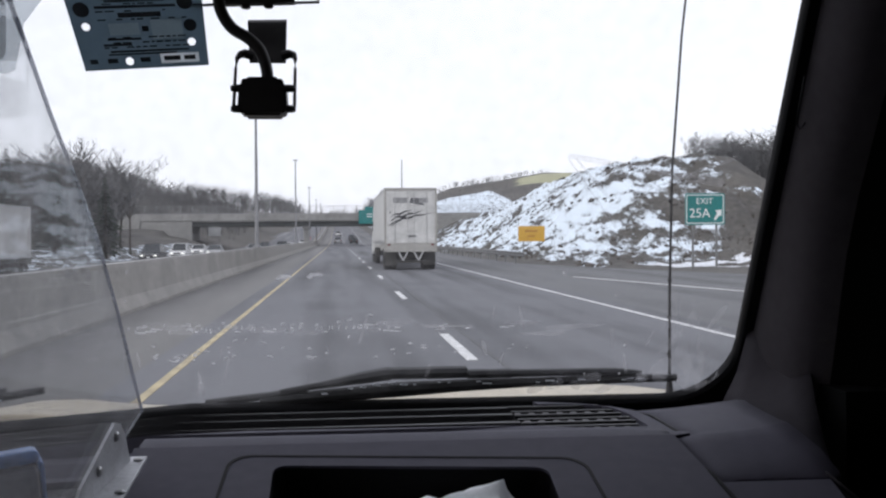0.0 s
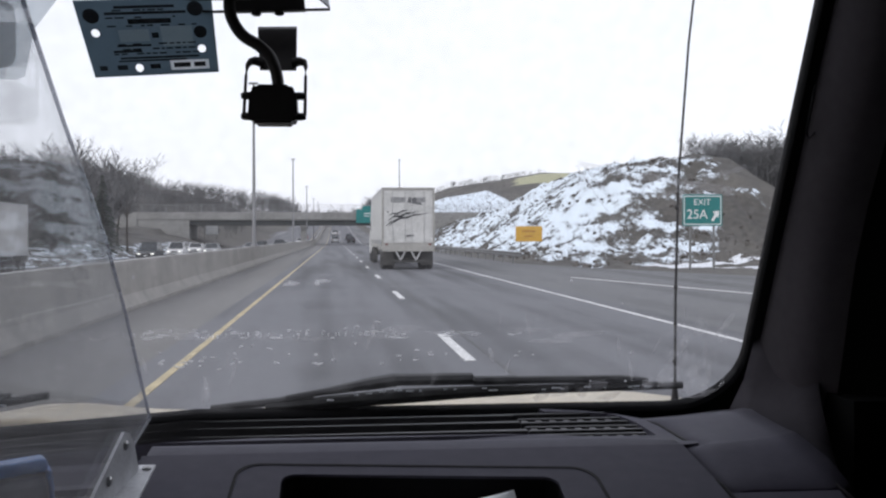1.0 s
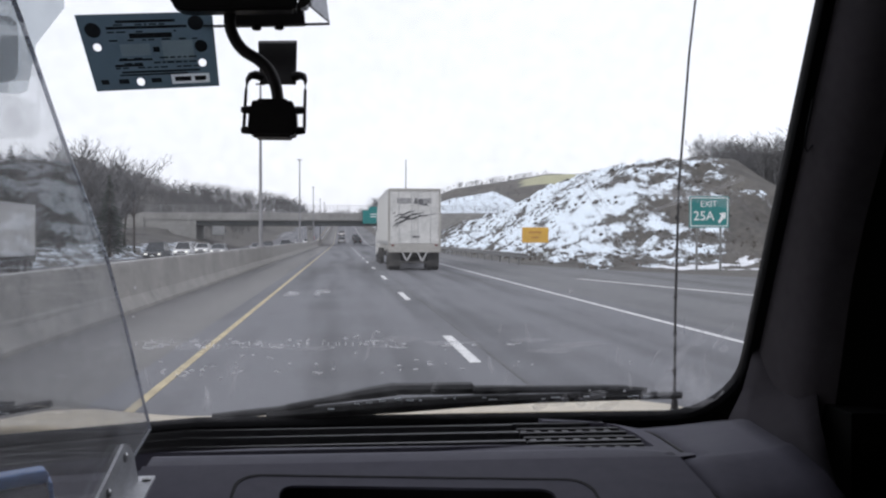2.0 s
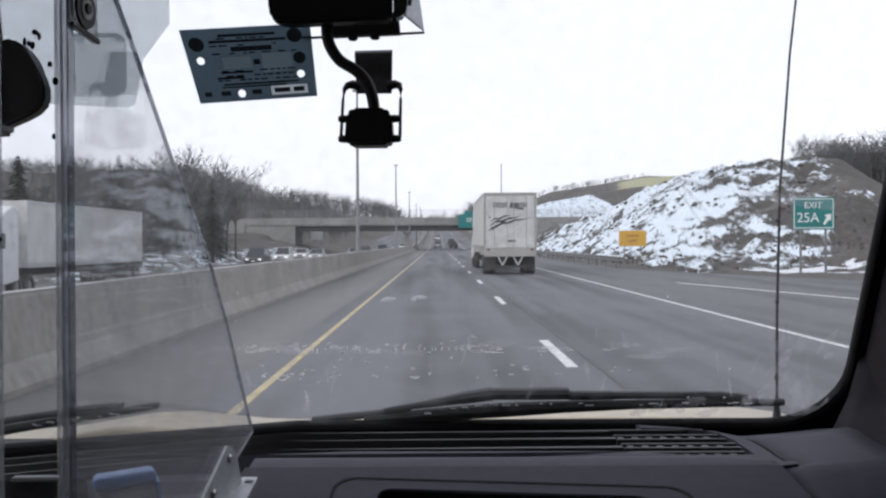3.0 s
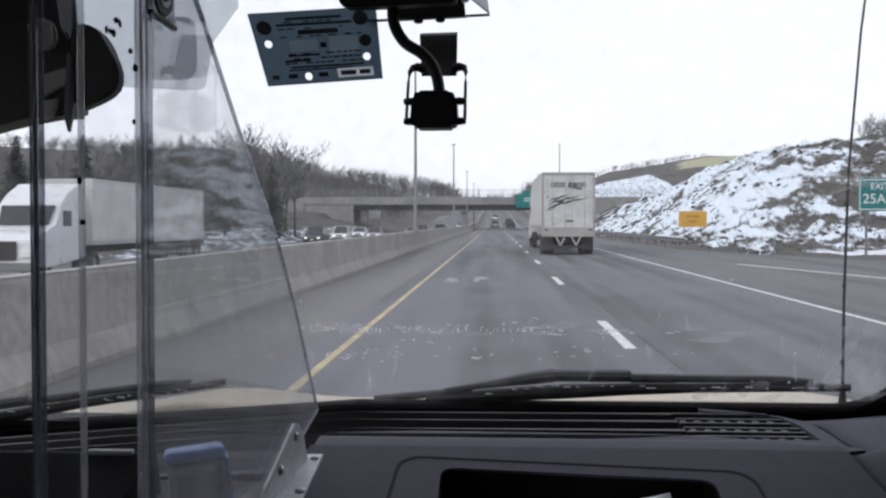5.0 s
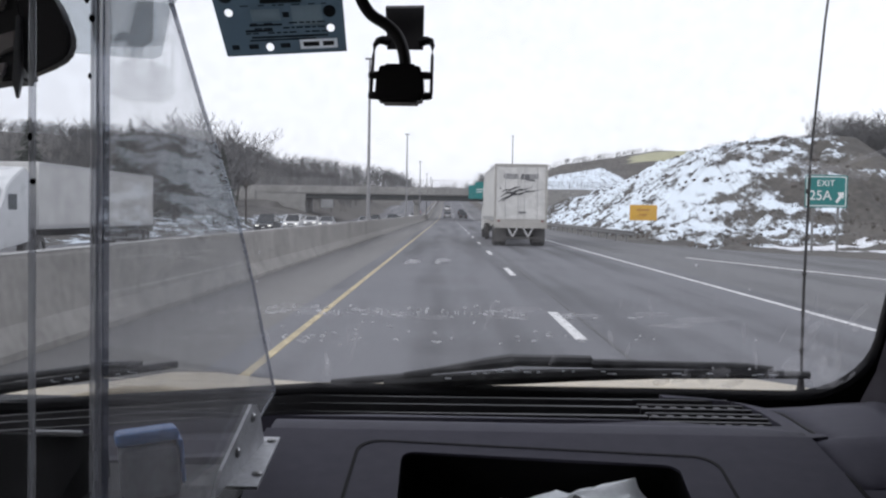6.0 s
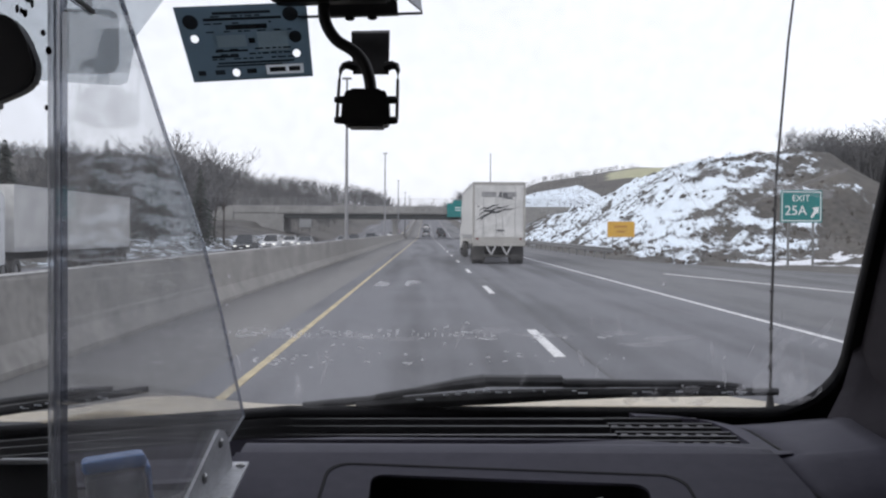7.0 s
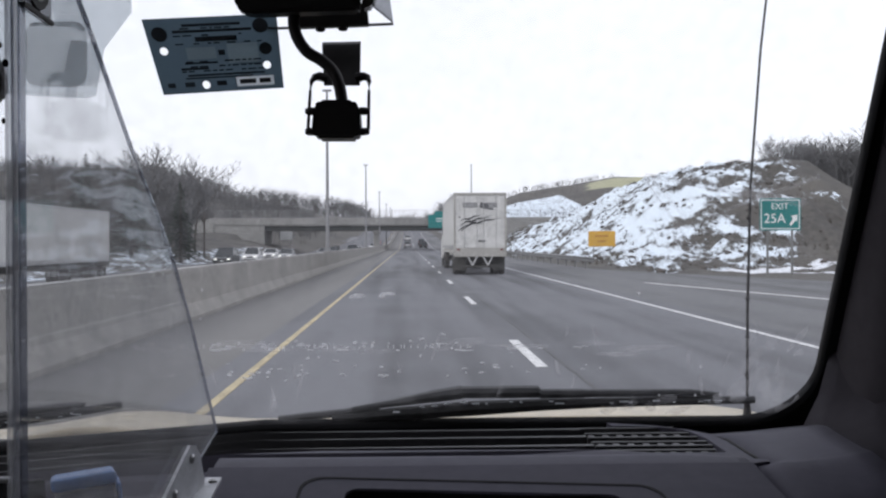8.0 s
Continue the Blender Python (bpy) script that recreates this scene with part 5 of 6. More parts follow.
# grey lip between the pad and the vents
bm = bmesh.new()
lip = [(x, y + 0.0015) for x, y in PAD_BACK]
back = [(-1.08, 1.222), (-0.6, 1.226), (-0.2, 1.2285), (0.232, 1.2285), (0.3, 1.208), (0.39, 1.206)]
slab(bm, [(x, y, 1.29) for x, y in lip] + [(x, y, 1.29) for x, y in back] + [(0.415, 1.206, 1.29)], (0, 0, 1), 0.0315)
part("vent_lip", bm, DASH, dashboard, "lighter grey vent lip")
for y in (1.272, 1.332, 1.387):
    bm = bmesh.new()
    slab(bm, [(-1.08, y - 0.016, 1.293), (-0.2, y - 0.009, 1.293), (0.252, y - 0.006, 1.293), (0.252, y + 0.006, 1.293), (-0.2, y + 0.003, 1.293), (-1.08, y - 0.004, 1.293)], (0, 0, 1), 0.026)
    part("defroster_slat", bm, SLAT, dashboard)
for y, x1 in ((1.2355, 0.4), (1.264, 0.404), (1.29, 0.404), (1.322, 0.4), (1.35, 0.396), (1.39, 0.385)):
    part("grille_bar", boxes((0.2525, x1, y - 0.0035, y + 0.0035, 1.293, 1.3195), bevel=0.0012), SLAT, dashboard)
for row, (y, d) in enumerate(((1.2095, 0.022), (1.269, 0.017), (1.327, 0.019))):
    for k in range(7):
        x = 0.262 + 0.0195 * k - 0.003 * row
        part("grille_slot", boxes((x, x + 0.009, y, y + d, 1.293, 1.318), bevel=0.0012), SLAT, dashboard)
ARC = [(0.431, 1.146), (0.4305, 1.195), (0.431, 1.25), (0.43, 1.285), (0.424, 1.33), (0.4, 1.368), (0.36, 1.4), (0.3, 1.425)]
bm = bmesh.new()
inner = [(0.3, 1.4), (0.345, 1.395), (0.386, 1.376), (0.398, 1.35), (0.406, 1.3), (0.406, 1.2), (0.416, 1.1995), (0.416, 1.149)]
slab(bm, [(x - 0.003, y, 1.3) for x, y in ARC] + [(x, y, 1.3) for x, y in inner], (0, 0, 1), 0.0205)
part("grille_surround", bm, DASH, dashboard, "angled vent surround")
bm = bmesh.new()
tube(bm, [(x, y, 1.3205 - 0.2 * max(0, y - 1.3) * 0.5) for x, y in ARC], 0.0017, 6)
part("grille_ridge", bm, DASH_DARK, dashboard, "dark seam round the vent")
for ob in [q for q in dashboard.children if q.name.startswith(("vent_lip", "defroster_slat", "vent_well"))] + [dashboard]:
    for v in ob.data.vertices:
        v.co.z -= sag(v.co.x)
# the pad between vents, fascia and pillar, one moulding with a rolled edge towards the cabin
rows_y = [1.031, 1.0315, 1.036, 1.06, 1.1, 1.121, 1.1305, 1.14, 1.2, 1.25, 1.285, 1.33, 1.368, 1.4, 1.425, 1.5]
left_x = [0.426, 0.426, 0.425, 0.42, 0.4135, 0.4105, 0.4335, 0.4335, 0.4325, 0.433, 0.432, 0.426, 0.402, 0.362, 0.302, 0.3]
right_x = [0.57, 0.57, 0.57, 0.56, 0.55, 0.547, 0.546, 0.545, 0.55, 0.555, 0.56, 0.565, 0.57, 0.57, 0.57, 0.57]
bm = bmesh.new()
grid = []
for y, x0, x1 in zip(rows_y, left_x, right_x):
    z = 1.3262 - 0.36 * max(0.0, 1.115 - y) - 0.2 * max(0.0, y - 1.3) - (0.012 if y < 1.0312 else 0.003 if y < 1.035 else 0.0)
    grid.append([bm.verts.new((x0 + (x1 - x0) * k / 5, y, z + (0.0 if y < 1.04 else 0.012 * (k / 5) ** 3) - (0.005 if k == 0 else 0.0))) for k in range(6)])
for p, q in zip(grid, grid[1:]):
    for i in range(5):
        bm.faces.new((p[i], p[i + 1], q[i + 1], q[i]))
pad = smooth_by_angle(part("corner_pad", bm, DASH, dashboard), 40)
pad.modifiers.new("thickness", "SOLIDIFY").thickness = 0.006


def on_fascia(x, y, lift=0.0):
    """A point of the fascia that slopes gently down towards the cabin."""
    return Vector((x, y, 1.327 - 0.3 * (1.12 - y))) + Vector((0, -0.287, 0.958)) * lift


def skewed(x, y, lift=0.0):
    return on_fascia(x, y - 0.065 * (x + 0.1), lift)


def holed_plate(outer, holes, put, thick):
    """A flat plate with openings, filled between its loops and thickened."""
    bm = bmesh.new()
    edges = []
    for loop in [outer, *holes]:
        vs = [bm.verts.new(put(u, v, 0.0)) for u, v in loop]
        edges += [bm.edges.new((vs[i], vs[(i + 1) % len(vs)])) for i in range(len(vs))]
    bmesh.ops.triangle_fill(bm, edges=edges, use_beauty=True, use_dissolve=False)
    top = put(0, 0, thick) - put(0, 0, 0)
    made = bmesh.ops.extrude_face_region(bm, geom=list(bm.faces))
    bmesh.ops.translate(bm, vec=top, verts=[g for g in made["geom"] if isinstance(g, bmesh.types.BMVert)])
    return bm


# the rolled brow between the flat top and the fascia
bm = bmesh.new()
grid = []
for k in range(32):
    x = -0.206 + 0.614 * k / 31
    end = min(1.165, float(np.interp(x, [q[0] for q in PAD_BACK[::-1]], [q[1] for q in PAD_BACK[::-1]])) - 0.006)
    row = []
    for j in range(11):
        y = 1.085 + (end - 1.085) * j / 10
        row.append(bm.verts.new((x, y, 1.3284 - 0.3 * max(0.0, 1.165 - y) ** 2 / 0.16)))
    grid.append(row)
for p, q in zip(grid, grid[1:]):
    for i in range(10):
        bm.faces.new((p[i], q[i], q[i + 1], p[i + 1]))
brow = smooth_by_angle(part("brow", bm, DASH, dashboard), 60)
brow.modifiers.new("thickness", "SOLIDIFY").thickness = 0.003

HOLE = rounded(-0.053, 0.246, 0.86, 1.0775, 0.016)
bm = bmesh.new()
hole_pts = [skewed(u, v) for u, v in HOLE]
bm = holed_plate([(-0.21, 0.8), (0.433, 0.8), (0.428, 0.98), (0.422, 1.035), (0.416, 1.07), (0.409, 1.12), (-0.21, 1.12)], [[(p.x, p.y) for p in hole_pts]], lambda u, v, k: on_fascia(u, v, k - 0.004), 0.004)
part("fascia", bm, DASH, dashboard)
# tray walls and floor in near-black, shade of the recess put into colour
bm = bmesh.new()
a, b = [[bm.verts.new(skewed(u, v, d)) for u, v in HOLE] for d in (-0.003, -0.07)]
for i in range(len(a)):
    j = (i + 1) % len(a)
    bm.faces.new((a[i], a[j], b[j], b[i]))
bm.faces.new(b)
part("tray", bm, DASH_DARK, dashboard, "recessed storage tray with its shade painted black")
bm = bmesh.new()
SEAM = [(x + (0.06 * (1.09 - y) * (-1 if x < 0.1 else 1) if y < 1.06 else 0), y) for x, y in rounded(-0.104, 0.292, 0.7, 1.0985, 0.028)]
mid = (0.093, 0.9)
loops = [[bm.verts.new(skewed(mid[0] + (u - mid[0]) * k, mid[1] + (v - mid[1]) * k, lift)) for u, v in SEAM] for k, lift in ((1.0, -0.002), (1.0, 0.0008), (0.9845, 0.0008), (0.9845, -0.002))]
for p, q in zip(loops, loops[1:]):
    for i in range(len(p)):
        j = (i + 1) % len(p)
        bm.faces.new((p[i], p[j], q[j], q[i]))
part("fascia_seam", bm, SEAL, dashboard, "dark panel seam")
# lower end panel, a strip painting the crease's shade beside the fascia, pillar's foot
bm = bmesh.new()
slab(bm, [(0.44, 0.8, 1.2), (0.545, 0.8, 1.2), (0.555, 1.029, 1.2), (0.427, 1.029, 1.2), (0.43, 0.98, 1.2)], (0, 0, 1), 0.088)
for v in bm.verts:
    if v.co.z > 1.25:
        v.co.z = 1.293 - 0.3 * (1.029 - v.co.y)
bmesh.ops.bevel(bm, geom=[e for e in bm.edges if all(v.co.z > 1.28 and v.co.y > 1.02 for v in e.verts)], offset=0.003, segments=2, affect="EDGES")
part("end_panel", bm, DASH, dashboard, "plain dashboard end panel")
bm = bmesh.new()
tube(bm, [(0.4205, 1.046, 1.3042), (0.4232, 1.03, 1.2995), (0.429, 0.98, 1.284), (0.436, 0.86, 1.25)], [0.0008, 0.0025, 0.0035, 0.0035], 6)
part("crease", bm, SEAL, dashboard, "dark strip painting the shade of the crease beside the fascia")
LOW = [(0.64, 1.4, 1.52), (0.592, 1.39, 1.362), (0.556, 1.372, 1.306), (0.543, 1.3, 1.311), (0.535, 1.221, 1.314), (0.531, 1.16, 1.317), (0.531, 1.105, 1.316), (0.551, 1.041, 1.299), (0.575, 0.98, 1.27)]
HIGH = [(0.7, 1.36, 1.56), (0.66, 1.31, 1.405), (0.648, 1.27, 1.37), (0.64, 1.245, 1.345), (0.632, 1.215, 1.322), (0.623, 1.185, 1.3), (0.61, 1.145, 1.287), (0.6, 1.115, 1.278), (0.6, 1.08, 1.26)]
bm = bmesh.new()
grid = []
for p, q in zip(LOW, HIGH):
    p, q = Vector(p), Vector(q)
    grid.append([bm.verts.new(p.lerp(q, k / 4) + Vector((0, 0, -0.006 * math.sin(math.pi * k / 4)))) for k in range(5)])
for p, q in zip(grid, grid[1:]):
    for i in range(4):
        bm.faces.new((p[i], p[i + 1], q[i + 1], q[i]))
foot = smooth_by_angle(part("pillar_foot", bm, SHADED_FOOT, dashboard, "grained grey trim at the pillar's foot, darkened as shade"), 60)
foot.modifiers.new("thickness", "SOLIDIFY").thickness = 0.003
# driver's half: a lower shelf with the instrument hood
part("driver_shelf", boxes((-1.08, -0.212, 0.72, 1.1195, 1.2, 1.285), bevel=0.006), DASH_DARK, dashboard)
part("instrument_hood", extrude_profile(bmesh.new(), [(0.86, 1.286), (1.0, 1.334), (1.012, 1.338), (1.04, 1.334), (1.05, 1.286)], -0.7, -0.365, "x"), DEEP_BLACK, dashboard, "black instrument hood")
part("hood_trim", boxes((-0.43, -0.38, 1.0, 1.012, 1.339, 1.344), bevel=0.002), GREY_PLASTIC, dashboard, "pale trim strip")

# ---------- hood and wipers ----------
vs, fs = [], []
xs, ys = np.linspace(-1.12, 0.62, 30), np.linspace(1.56, 2.75, 22)
for y in ys:
    for x in xs:
        e = max(0.0, abs(x + 0.25) - 0.7)
        vs.append((x, y, 1.301 - 0.19 * ((y - 1.56) / 0.95) ** 2 - 0.45 * e * e - 0.9 * sag(x) + 0.016 * math.exp(-((x + 0.5) / 0.1) ** 2) - 0.026 * math.exp(-((x + 0.18) / 0.2) ** 2) - 0.6 * max(0.0, y - 2.5)))
for j in range(len(ys) - 1):
    for i in range(len(xs) - 1):
        k = j * len(xs) + i
        fs.append((k, k + 1, k + len(xs) + 1, k + len(xs)))
hood = mesh_object("hood", vs, fs, HOOD_PAINT, van, True)
hood["label"] = "cream-yellow painted hood"
hood.modifiers.new("thickness", "SOLIDIFY").thickness = 0.015
part("nose", boxes((-1.12, 0.62, 2.4, 2.7, 0.5, 0.95), bevel=0.06), HOOD_PAINT, van)
for s in (-1, 1):
    part("fender", boxes((-0.25 + s * 0.9 - 0.04, -0.25 + s * 0.9 + 0.04, 1.3, 2.6, 0.5, 1.12), bevel=0.03), HOOD_PAINT, van)
bm = bmesh.new()
slab(bm, [(-1.1, 1.5, 1.27), (0.62, 1.5, 1.27), (0.62, 1.58, 1.268), (-1.1, 1.58, 1.268)], (0, 0, 1), 0.008)
part("cowl", bm, DASH_DARK, van, "black cowl strip")


place = on_glass


def wiper(dx, name_label, tilt=0.0):
    def on_glass(x, s, lift):
        return place(x, s + tilt * (x - dx - 0.525), lift)

    arm = [(-0.18, 1.307), (-0.13, 1.312), (-0.08, 1.317), (-0.03, 1.327)]
    w = part("wiper", tube(bmesh.new(), [on_glass(dx + x, glass_s(z), 0.02) for x, z in arm], [0.005, 0.006, 0.006, 0.006], 8), WIPER_RUBBER, van, name_label)
    back = [(-0.07, 1.3225, 0.004), (-0.005, 1.333, 0.006), (0.045, 1.342, 0.0085), (0.09, 1.349, 0.0095), (0.2, 1.349, 0.009), (0.206, 1.3455, 0.0068), (0.33, 1.3455, 0.0062), (0.43, 1.345, 0.006), (0.47, 1.342, 0.004)]
    for k, (p, q) in enumerate(zip(back, back[1:])):
        n = max(1, round((q[0] - p[0]) / 0.05))
        for j in range(n):
            t0, t1 = j / n, (j + 1) / n + 0.03
            ends = [[u + (v - u) * t for u, v in zip(p, q)] for t in (t0, (t0 + t1) / 2, t1)]
            fat = 1 + 0.06 * ((k + j) % 3 - 1)
            bm = bmesh.new()
            tube(bm, [on_glass(dx + x, glass_s(z), 0.02) for x, z, r in ends], [r * fat for x, z, r in ends], 8)
            smooth_by_angle(part("blade_shell", bm, WIPER_RUBBER, w))
    bm = bmesh.new()
    tube(bm, [on_glass(dx + x, glass_s(z), 0.014) for x, z in ((-0.1, 1.312), (-0.005, 1.319), (0.1, 1.3262), (0.2, 1.3315), (0.3, 1.3345), (0.42, 1.3365), (0.525, 1.3375))], [0.006, 0.0095, 0.011, 0.009, 0.007, 0.0065, 0.0055], 8)
    smooth_by_angle(part("rubber_blade", bm, RUBBER, w))
    bm = bmesh.new()
    r = random.Random(int(100 + dx * 10))
    for _ in range(24):
        x = r.uniform(-0.08, 0.24) if r.random() < 0.7 else r.uniform(0.3, 0.48)
        z = float(np.interp(x, [q[0] for q in back], [q[1] - q[2] for q in back])) + r.uniform(-0.002, 0.003)
        c = on_glass(dx + x, glass_s(z), 0.008)
        box(bm, c.x, c.x + r.uniform(0.003, 0.014), c.y - 0.001, c.y + 0.001, c.z, c.z + r.uniform(0.0008, 0.0022))
    ice = part("ice_bits", bm, SNOW, w, "white ice and salt bits")
    ice["kind"] = "stuff"


wiper(0.0, "black wiper crusted with salt")
wiper(-0.93, "black wiper crusted with salt", 0.19)

antenna = thing("radio_antenna", "thin black whip antenna at the windshield's corner", "antenna", at=(0.545, 1.575, 1.268))
bm = bmesh.new()
tube(bm, [(0, 0, 0), (0.004, 0.0, 0.03), (0.004, 0.0, 0.06)], [0.011, 0.008, 0.004], 10)
part("base", bm, BLACK_PLASTIC, antenna)
bm = bmesh.new()
tube(bm, [(0.004, 0.0, 0.06), (0.008, 0.01, 0.2), (0.0165, 0.02, 0.4), (0.036, 0.028, 0.62), (0.058, 0.032, 0.8), (0.09, 0.035, 1.0)], [0.0026, 0.0024, 0.0022, 0.002, 0.0018, 0.0015], 6)
part("whip", bm, BLACK_PLASTIC, antenna)
for z, x in ((0.1, 0.005), (0.16, 0.007), (0.22, 0.0085), (0.35, 0.0125)):
    bm = bmesh.new()
    tube(bm, [(x, z * 0.05, z - 0.004), (x, z * 0.05, z), (x, z * 0.05, z + 0.004)], [0.0022, 0.0038, 0.0022], 7)
    part("bead", bm, BLACK_PLASTIC, antenna)

# ---------- things in the cabin ----------
card = thing("permit_card", "blue-grey plastic permit card with punched holes and faded print", "card")
CORNERS = [Vector((-0.277, 1.1, 1.827)), Vector((-0.129, 1.1, 1.834)), Vector((-0.121, 1.1, 1.752)), Vector((-0.253, 1.1, 1.744))]


def on_card(u, v, lift=0.0):
    """u across from the outer edge, v down from the top, both 0 to 1; lift towards the cabin."""
    a, b, c, d = CORNERS
    return a.lerp(b, u).lerp(d.lerp(c, u), v) + Vector((0, -lift, 0))


def dot(u, v, r, n=16):
    return [(u + r * math.cos(2 * math.pi * k / n), v + 1.65 * r * math.sin(2 * math.pi * k / n)) for k in range(n)]


PANELS = [(0.27, 0.5, 0.4, 0.56), (0.59, 0.83, 0.37, 0.63)]
LABEL = (0.62, 0.93, 0.82, 0.95)


def rect(u0, u1, v0, v1):
    return [(u0, v0), (u1, v0), (u1, v1), (u0, v1)]


part("sheet", holed_plate([(0, 0), (1, 0), (1, 1), (0, 1)], [dot(0.37, 0.9, 0.033), dot(0.885, 0.68, 0.033), dot(0.1, 0.43, 0.033)] + [rect(*q) for q in PANELS + [LABEL]], lambda u, v, k: on_card(u, v, k), 0.0015), CARD, card)


def card_bar(name, loop, mat, lift=0.0016, label="", thick=0.0005):
    bm = bmesh.new()
    slab(bm, [on_card(u, v, lift) for u, v in loop], (0, -1, 0), thick)
    return part(name, bm, mat, card, label)


for q in ((0.28, 0.72, 0.09, 0.125), (0.2, 0.8, 0.17, 0.205), (0.36, 0.68, 0.265, 0.33)):
    card_bar("heading_bar", rect(*q), CARD_DARK, label="dark heading bar")
for q in ((0.24, 0.5, 0.6, 0.625), (0.24, 0.86, 0.76, 0.785), (0.22, 0.76, 0.82, 0.8), (0.2, 0.42, 0.67, 0.7), (0.52, 0.57, 0.45, 0.52)):
    card_bar("print_bar", rect(*q), CARD_DARK)
for q in PANELS:
    card_bar("photo_panel", rect(*q), CARD_PALE, 0.0, "pale printed panel", 0.0014)
for q in ((0.06, 0.12, 0.86, 0.92), (0.2, 0.28, 0.86, 0.92), (0.46, 0.54, 0.86, 0.92)):
    card_bar("foot_mark", rect(*q), CARD_DARK)
card_bar("number_label", rect(*LABEL), CARD_WHITE, 0.0, "white label", 0.0014)
for u0, u1 in ((0.65, 0.78), (0.81, 0.9)):
    card_bar("number_bar", rect(u0, u1, 0.855, 0.915), CARD_DARK, label="dark number bar")
for u, v, r in ((0.1, 0.21, 0.06), (0.87, 0.15, 0.06), (0.89, 0.46, 0.05)):
    card_bar("seal_mark", dot(u, v, r), CARD_DARK, label="dark round seal")

r = random.Random(17)
bm = bmesh.new()
for v in (0.14, 0.235, 0.345, 0.585, 0.65, 0.71):
    u = 0.2
    while u < 0.84:
        w = r.uniform(0.02, 0.07)
        if r.random() < 0.62:
            slab(bm, [on_card(p, q, 0.0016) for p, q in rect(u, u + w, v, v + 0.018)], (0, -1, 0), 0.0004)
        u += w + 0.015
fine = part("fine_print", bm, CARD_DARK, card, "rows of tiny unreadable print")
fine["kind"] = "stuff"

cam_unit = thing("dash_camera", "black dashboard camera hung from a bracket on the glass", "camera")
bm = bmesh.new()
slab(bm, [(-0.0805, 1.128, 1.808), (-0.037, 1.128, 1.809), (-0.0365, 1.098, 1.757), (-0.076, 1.098, 1.757)], (0, -0.85, -0.5), 0.008)
part("mount_plate", bm, BLACK_PLASTIC, cam_unit)
for s in (-1, 1):
    bm = bmesh.new()
    tube(bm, [(-0.057 + s * 0.017, 1.095, 1.762), (-0.057 + s * 0.024, 1.092, 1.7635), (-0.057 + s * 0.029, 1.09, 1.762), (-0.0575 + s * 0.0315, 1.086, 1.757), (-0.058 + s * 0.032, 1.08, 1.745), (-0.059 + s * 0.0325, 1.07, 1.702)], [0.0055, 0.005, 0.004, 0.0026, 0.0017, 0.0019], 8)
    part("yoke_arm", bm, BLACK_PLASTIC, cam_unit)
bm = bmesh.new()
prof = [(-0.0845, 1.727), (-0.0775, 1.733), (-0.0425, 1.733), (-0.0355, 1.727), (-0.034, 1.7), (-0.039, 1.692), (-0.081, 1.692), (-0.0865, 1.7)]
extrude_profile(bm, prof, 1.055, 1.1, "y")
bmesh.ops.bevel(bm, geom=list(bm.edges), offset=0.003, segments=2, affect="EDGES")
part("body", bm, BLACK_PLASTIC, cam_unit)
for s in (-1, 1):
    for z in (1.722, 1.7):
        bm = bmesh.new()
        tube(bm, [(-0.0597 + s * 0.024, 1.068, z), (-0.0597 + s * 0.031, 1.068, z), (-0.0597 + s * 0.0345, 1.068, z)], [0.0045, 0.0042, 0.003], 9)
        part("knob", bm, BLACK_PLASTIC, cam_unit)
bm = bmesh.new()
knots = [Vector(p) for p in ((-0.1, 1.07, 1.87), (-0.103, 1.07, 1.845), (-0.1065, 1.07, 1.822), (-0.1035, 1.07, 1.804), (-0.0925, 1.07, 1.787), (-0.0755, 1.068, 1.776), (-0.0635, 1.066, 1.764), (-0.057, 1.065, 1.748), (-0.0545, 1.066, 1.732), (-0.0535, 1.066, 1.715), (-0.053, 1.066, 1.7))]
line = []
for p0, p1, p2, p3 in zip(knots, knots[1:], knots[2:], knots[3:]):
    for k in range(4):
        t = k / 4
        line.append(0.5 * (2 * p1 + (p2 - p0) * t + (2 * p0 - 5 * p1 + 4 * p2 - p3) * t * t + (3 * p1 - p0 - 3 * p2 + p3) * t * t * t))
tube(bm, line, 0.0064, 12, up=(0, 1, 0))
smooth_by_angle(part("cable", bm, BLACK_PLASTIC, cam_unit, "thick black cable"), 60)

mirror = thing("rear_view_mirror", "black rear-view mirror with a device tray behind it", "mirror")
bm = bmesh.new()
extrude_profile(bm, [(-0.168, 1.84), (-0.1655, 1.8315), (-0.16, 1.826), (-0.15, 1.8235), (-0.036, 1.8275), (-0.034, 1.831), (-0.033, 1.93), (-0.17, 1.93)], 1.05, 1.077, "y")
bmesh.ops.bevel(bm, geom=list(bm.edges), offset=0.003, segments=2, affect="EDGES")
smooth_by_angle(part("housing", bm, BLACK_PLASTIC, mirror), 40)
bm = bmesh.new()
extrude_profile(bm, [(-0.0325, 1.8305), (-0.027, 1.831), (-0.0205, 1.8345), (-0.0175, 1.841), (-0.0165, 1.852), (-0.0175, 1.93), (-0.0325, 1.93)], 1.055, 1.08, "y")
bmesh.ops.bevel(bm, geom=list(bm.edges), offset=0.0025, segments=2, affect="EDGES")
smooth_by_angle(part("end_cap", bm, CHROME_GREY, mirror, "glossy grey rounded end cap"), 40)
part("latch", boxes((-0.0165, -0.0125, 1.058, 1.07, 1.846, 1.858), bevel=0.0015), BLACK_PLASTIC, mirror)
bm = bmesh.new()
slab(bm, [(-0.138, 1.098, 1.817), (0.0005, 1.098, 1.8225), (0.0005, 1.098, 1.824), (-0.138, 1.098, 1.8185)], (0, 1, 0), 0.008)
part("tray", bm, BLACK_PLASTIC, mirror, "thin black tray edge")
bm = bmesh.new()
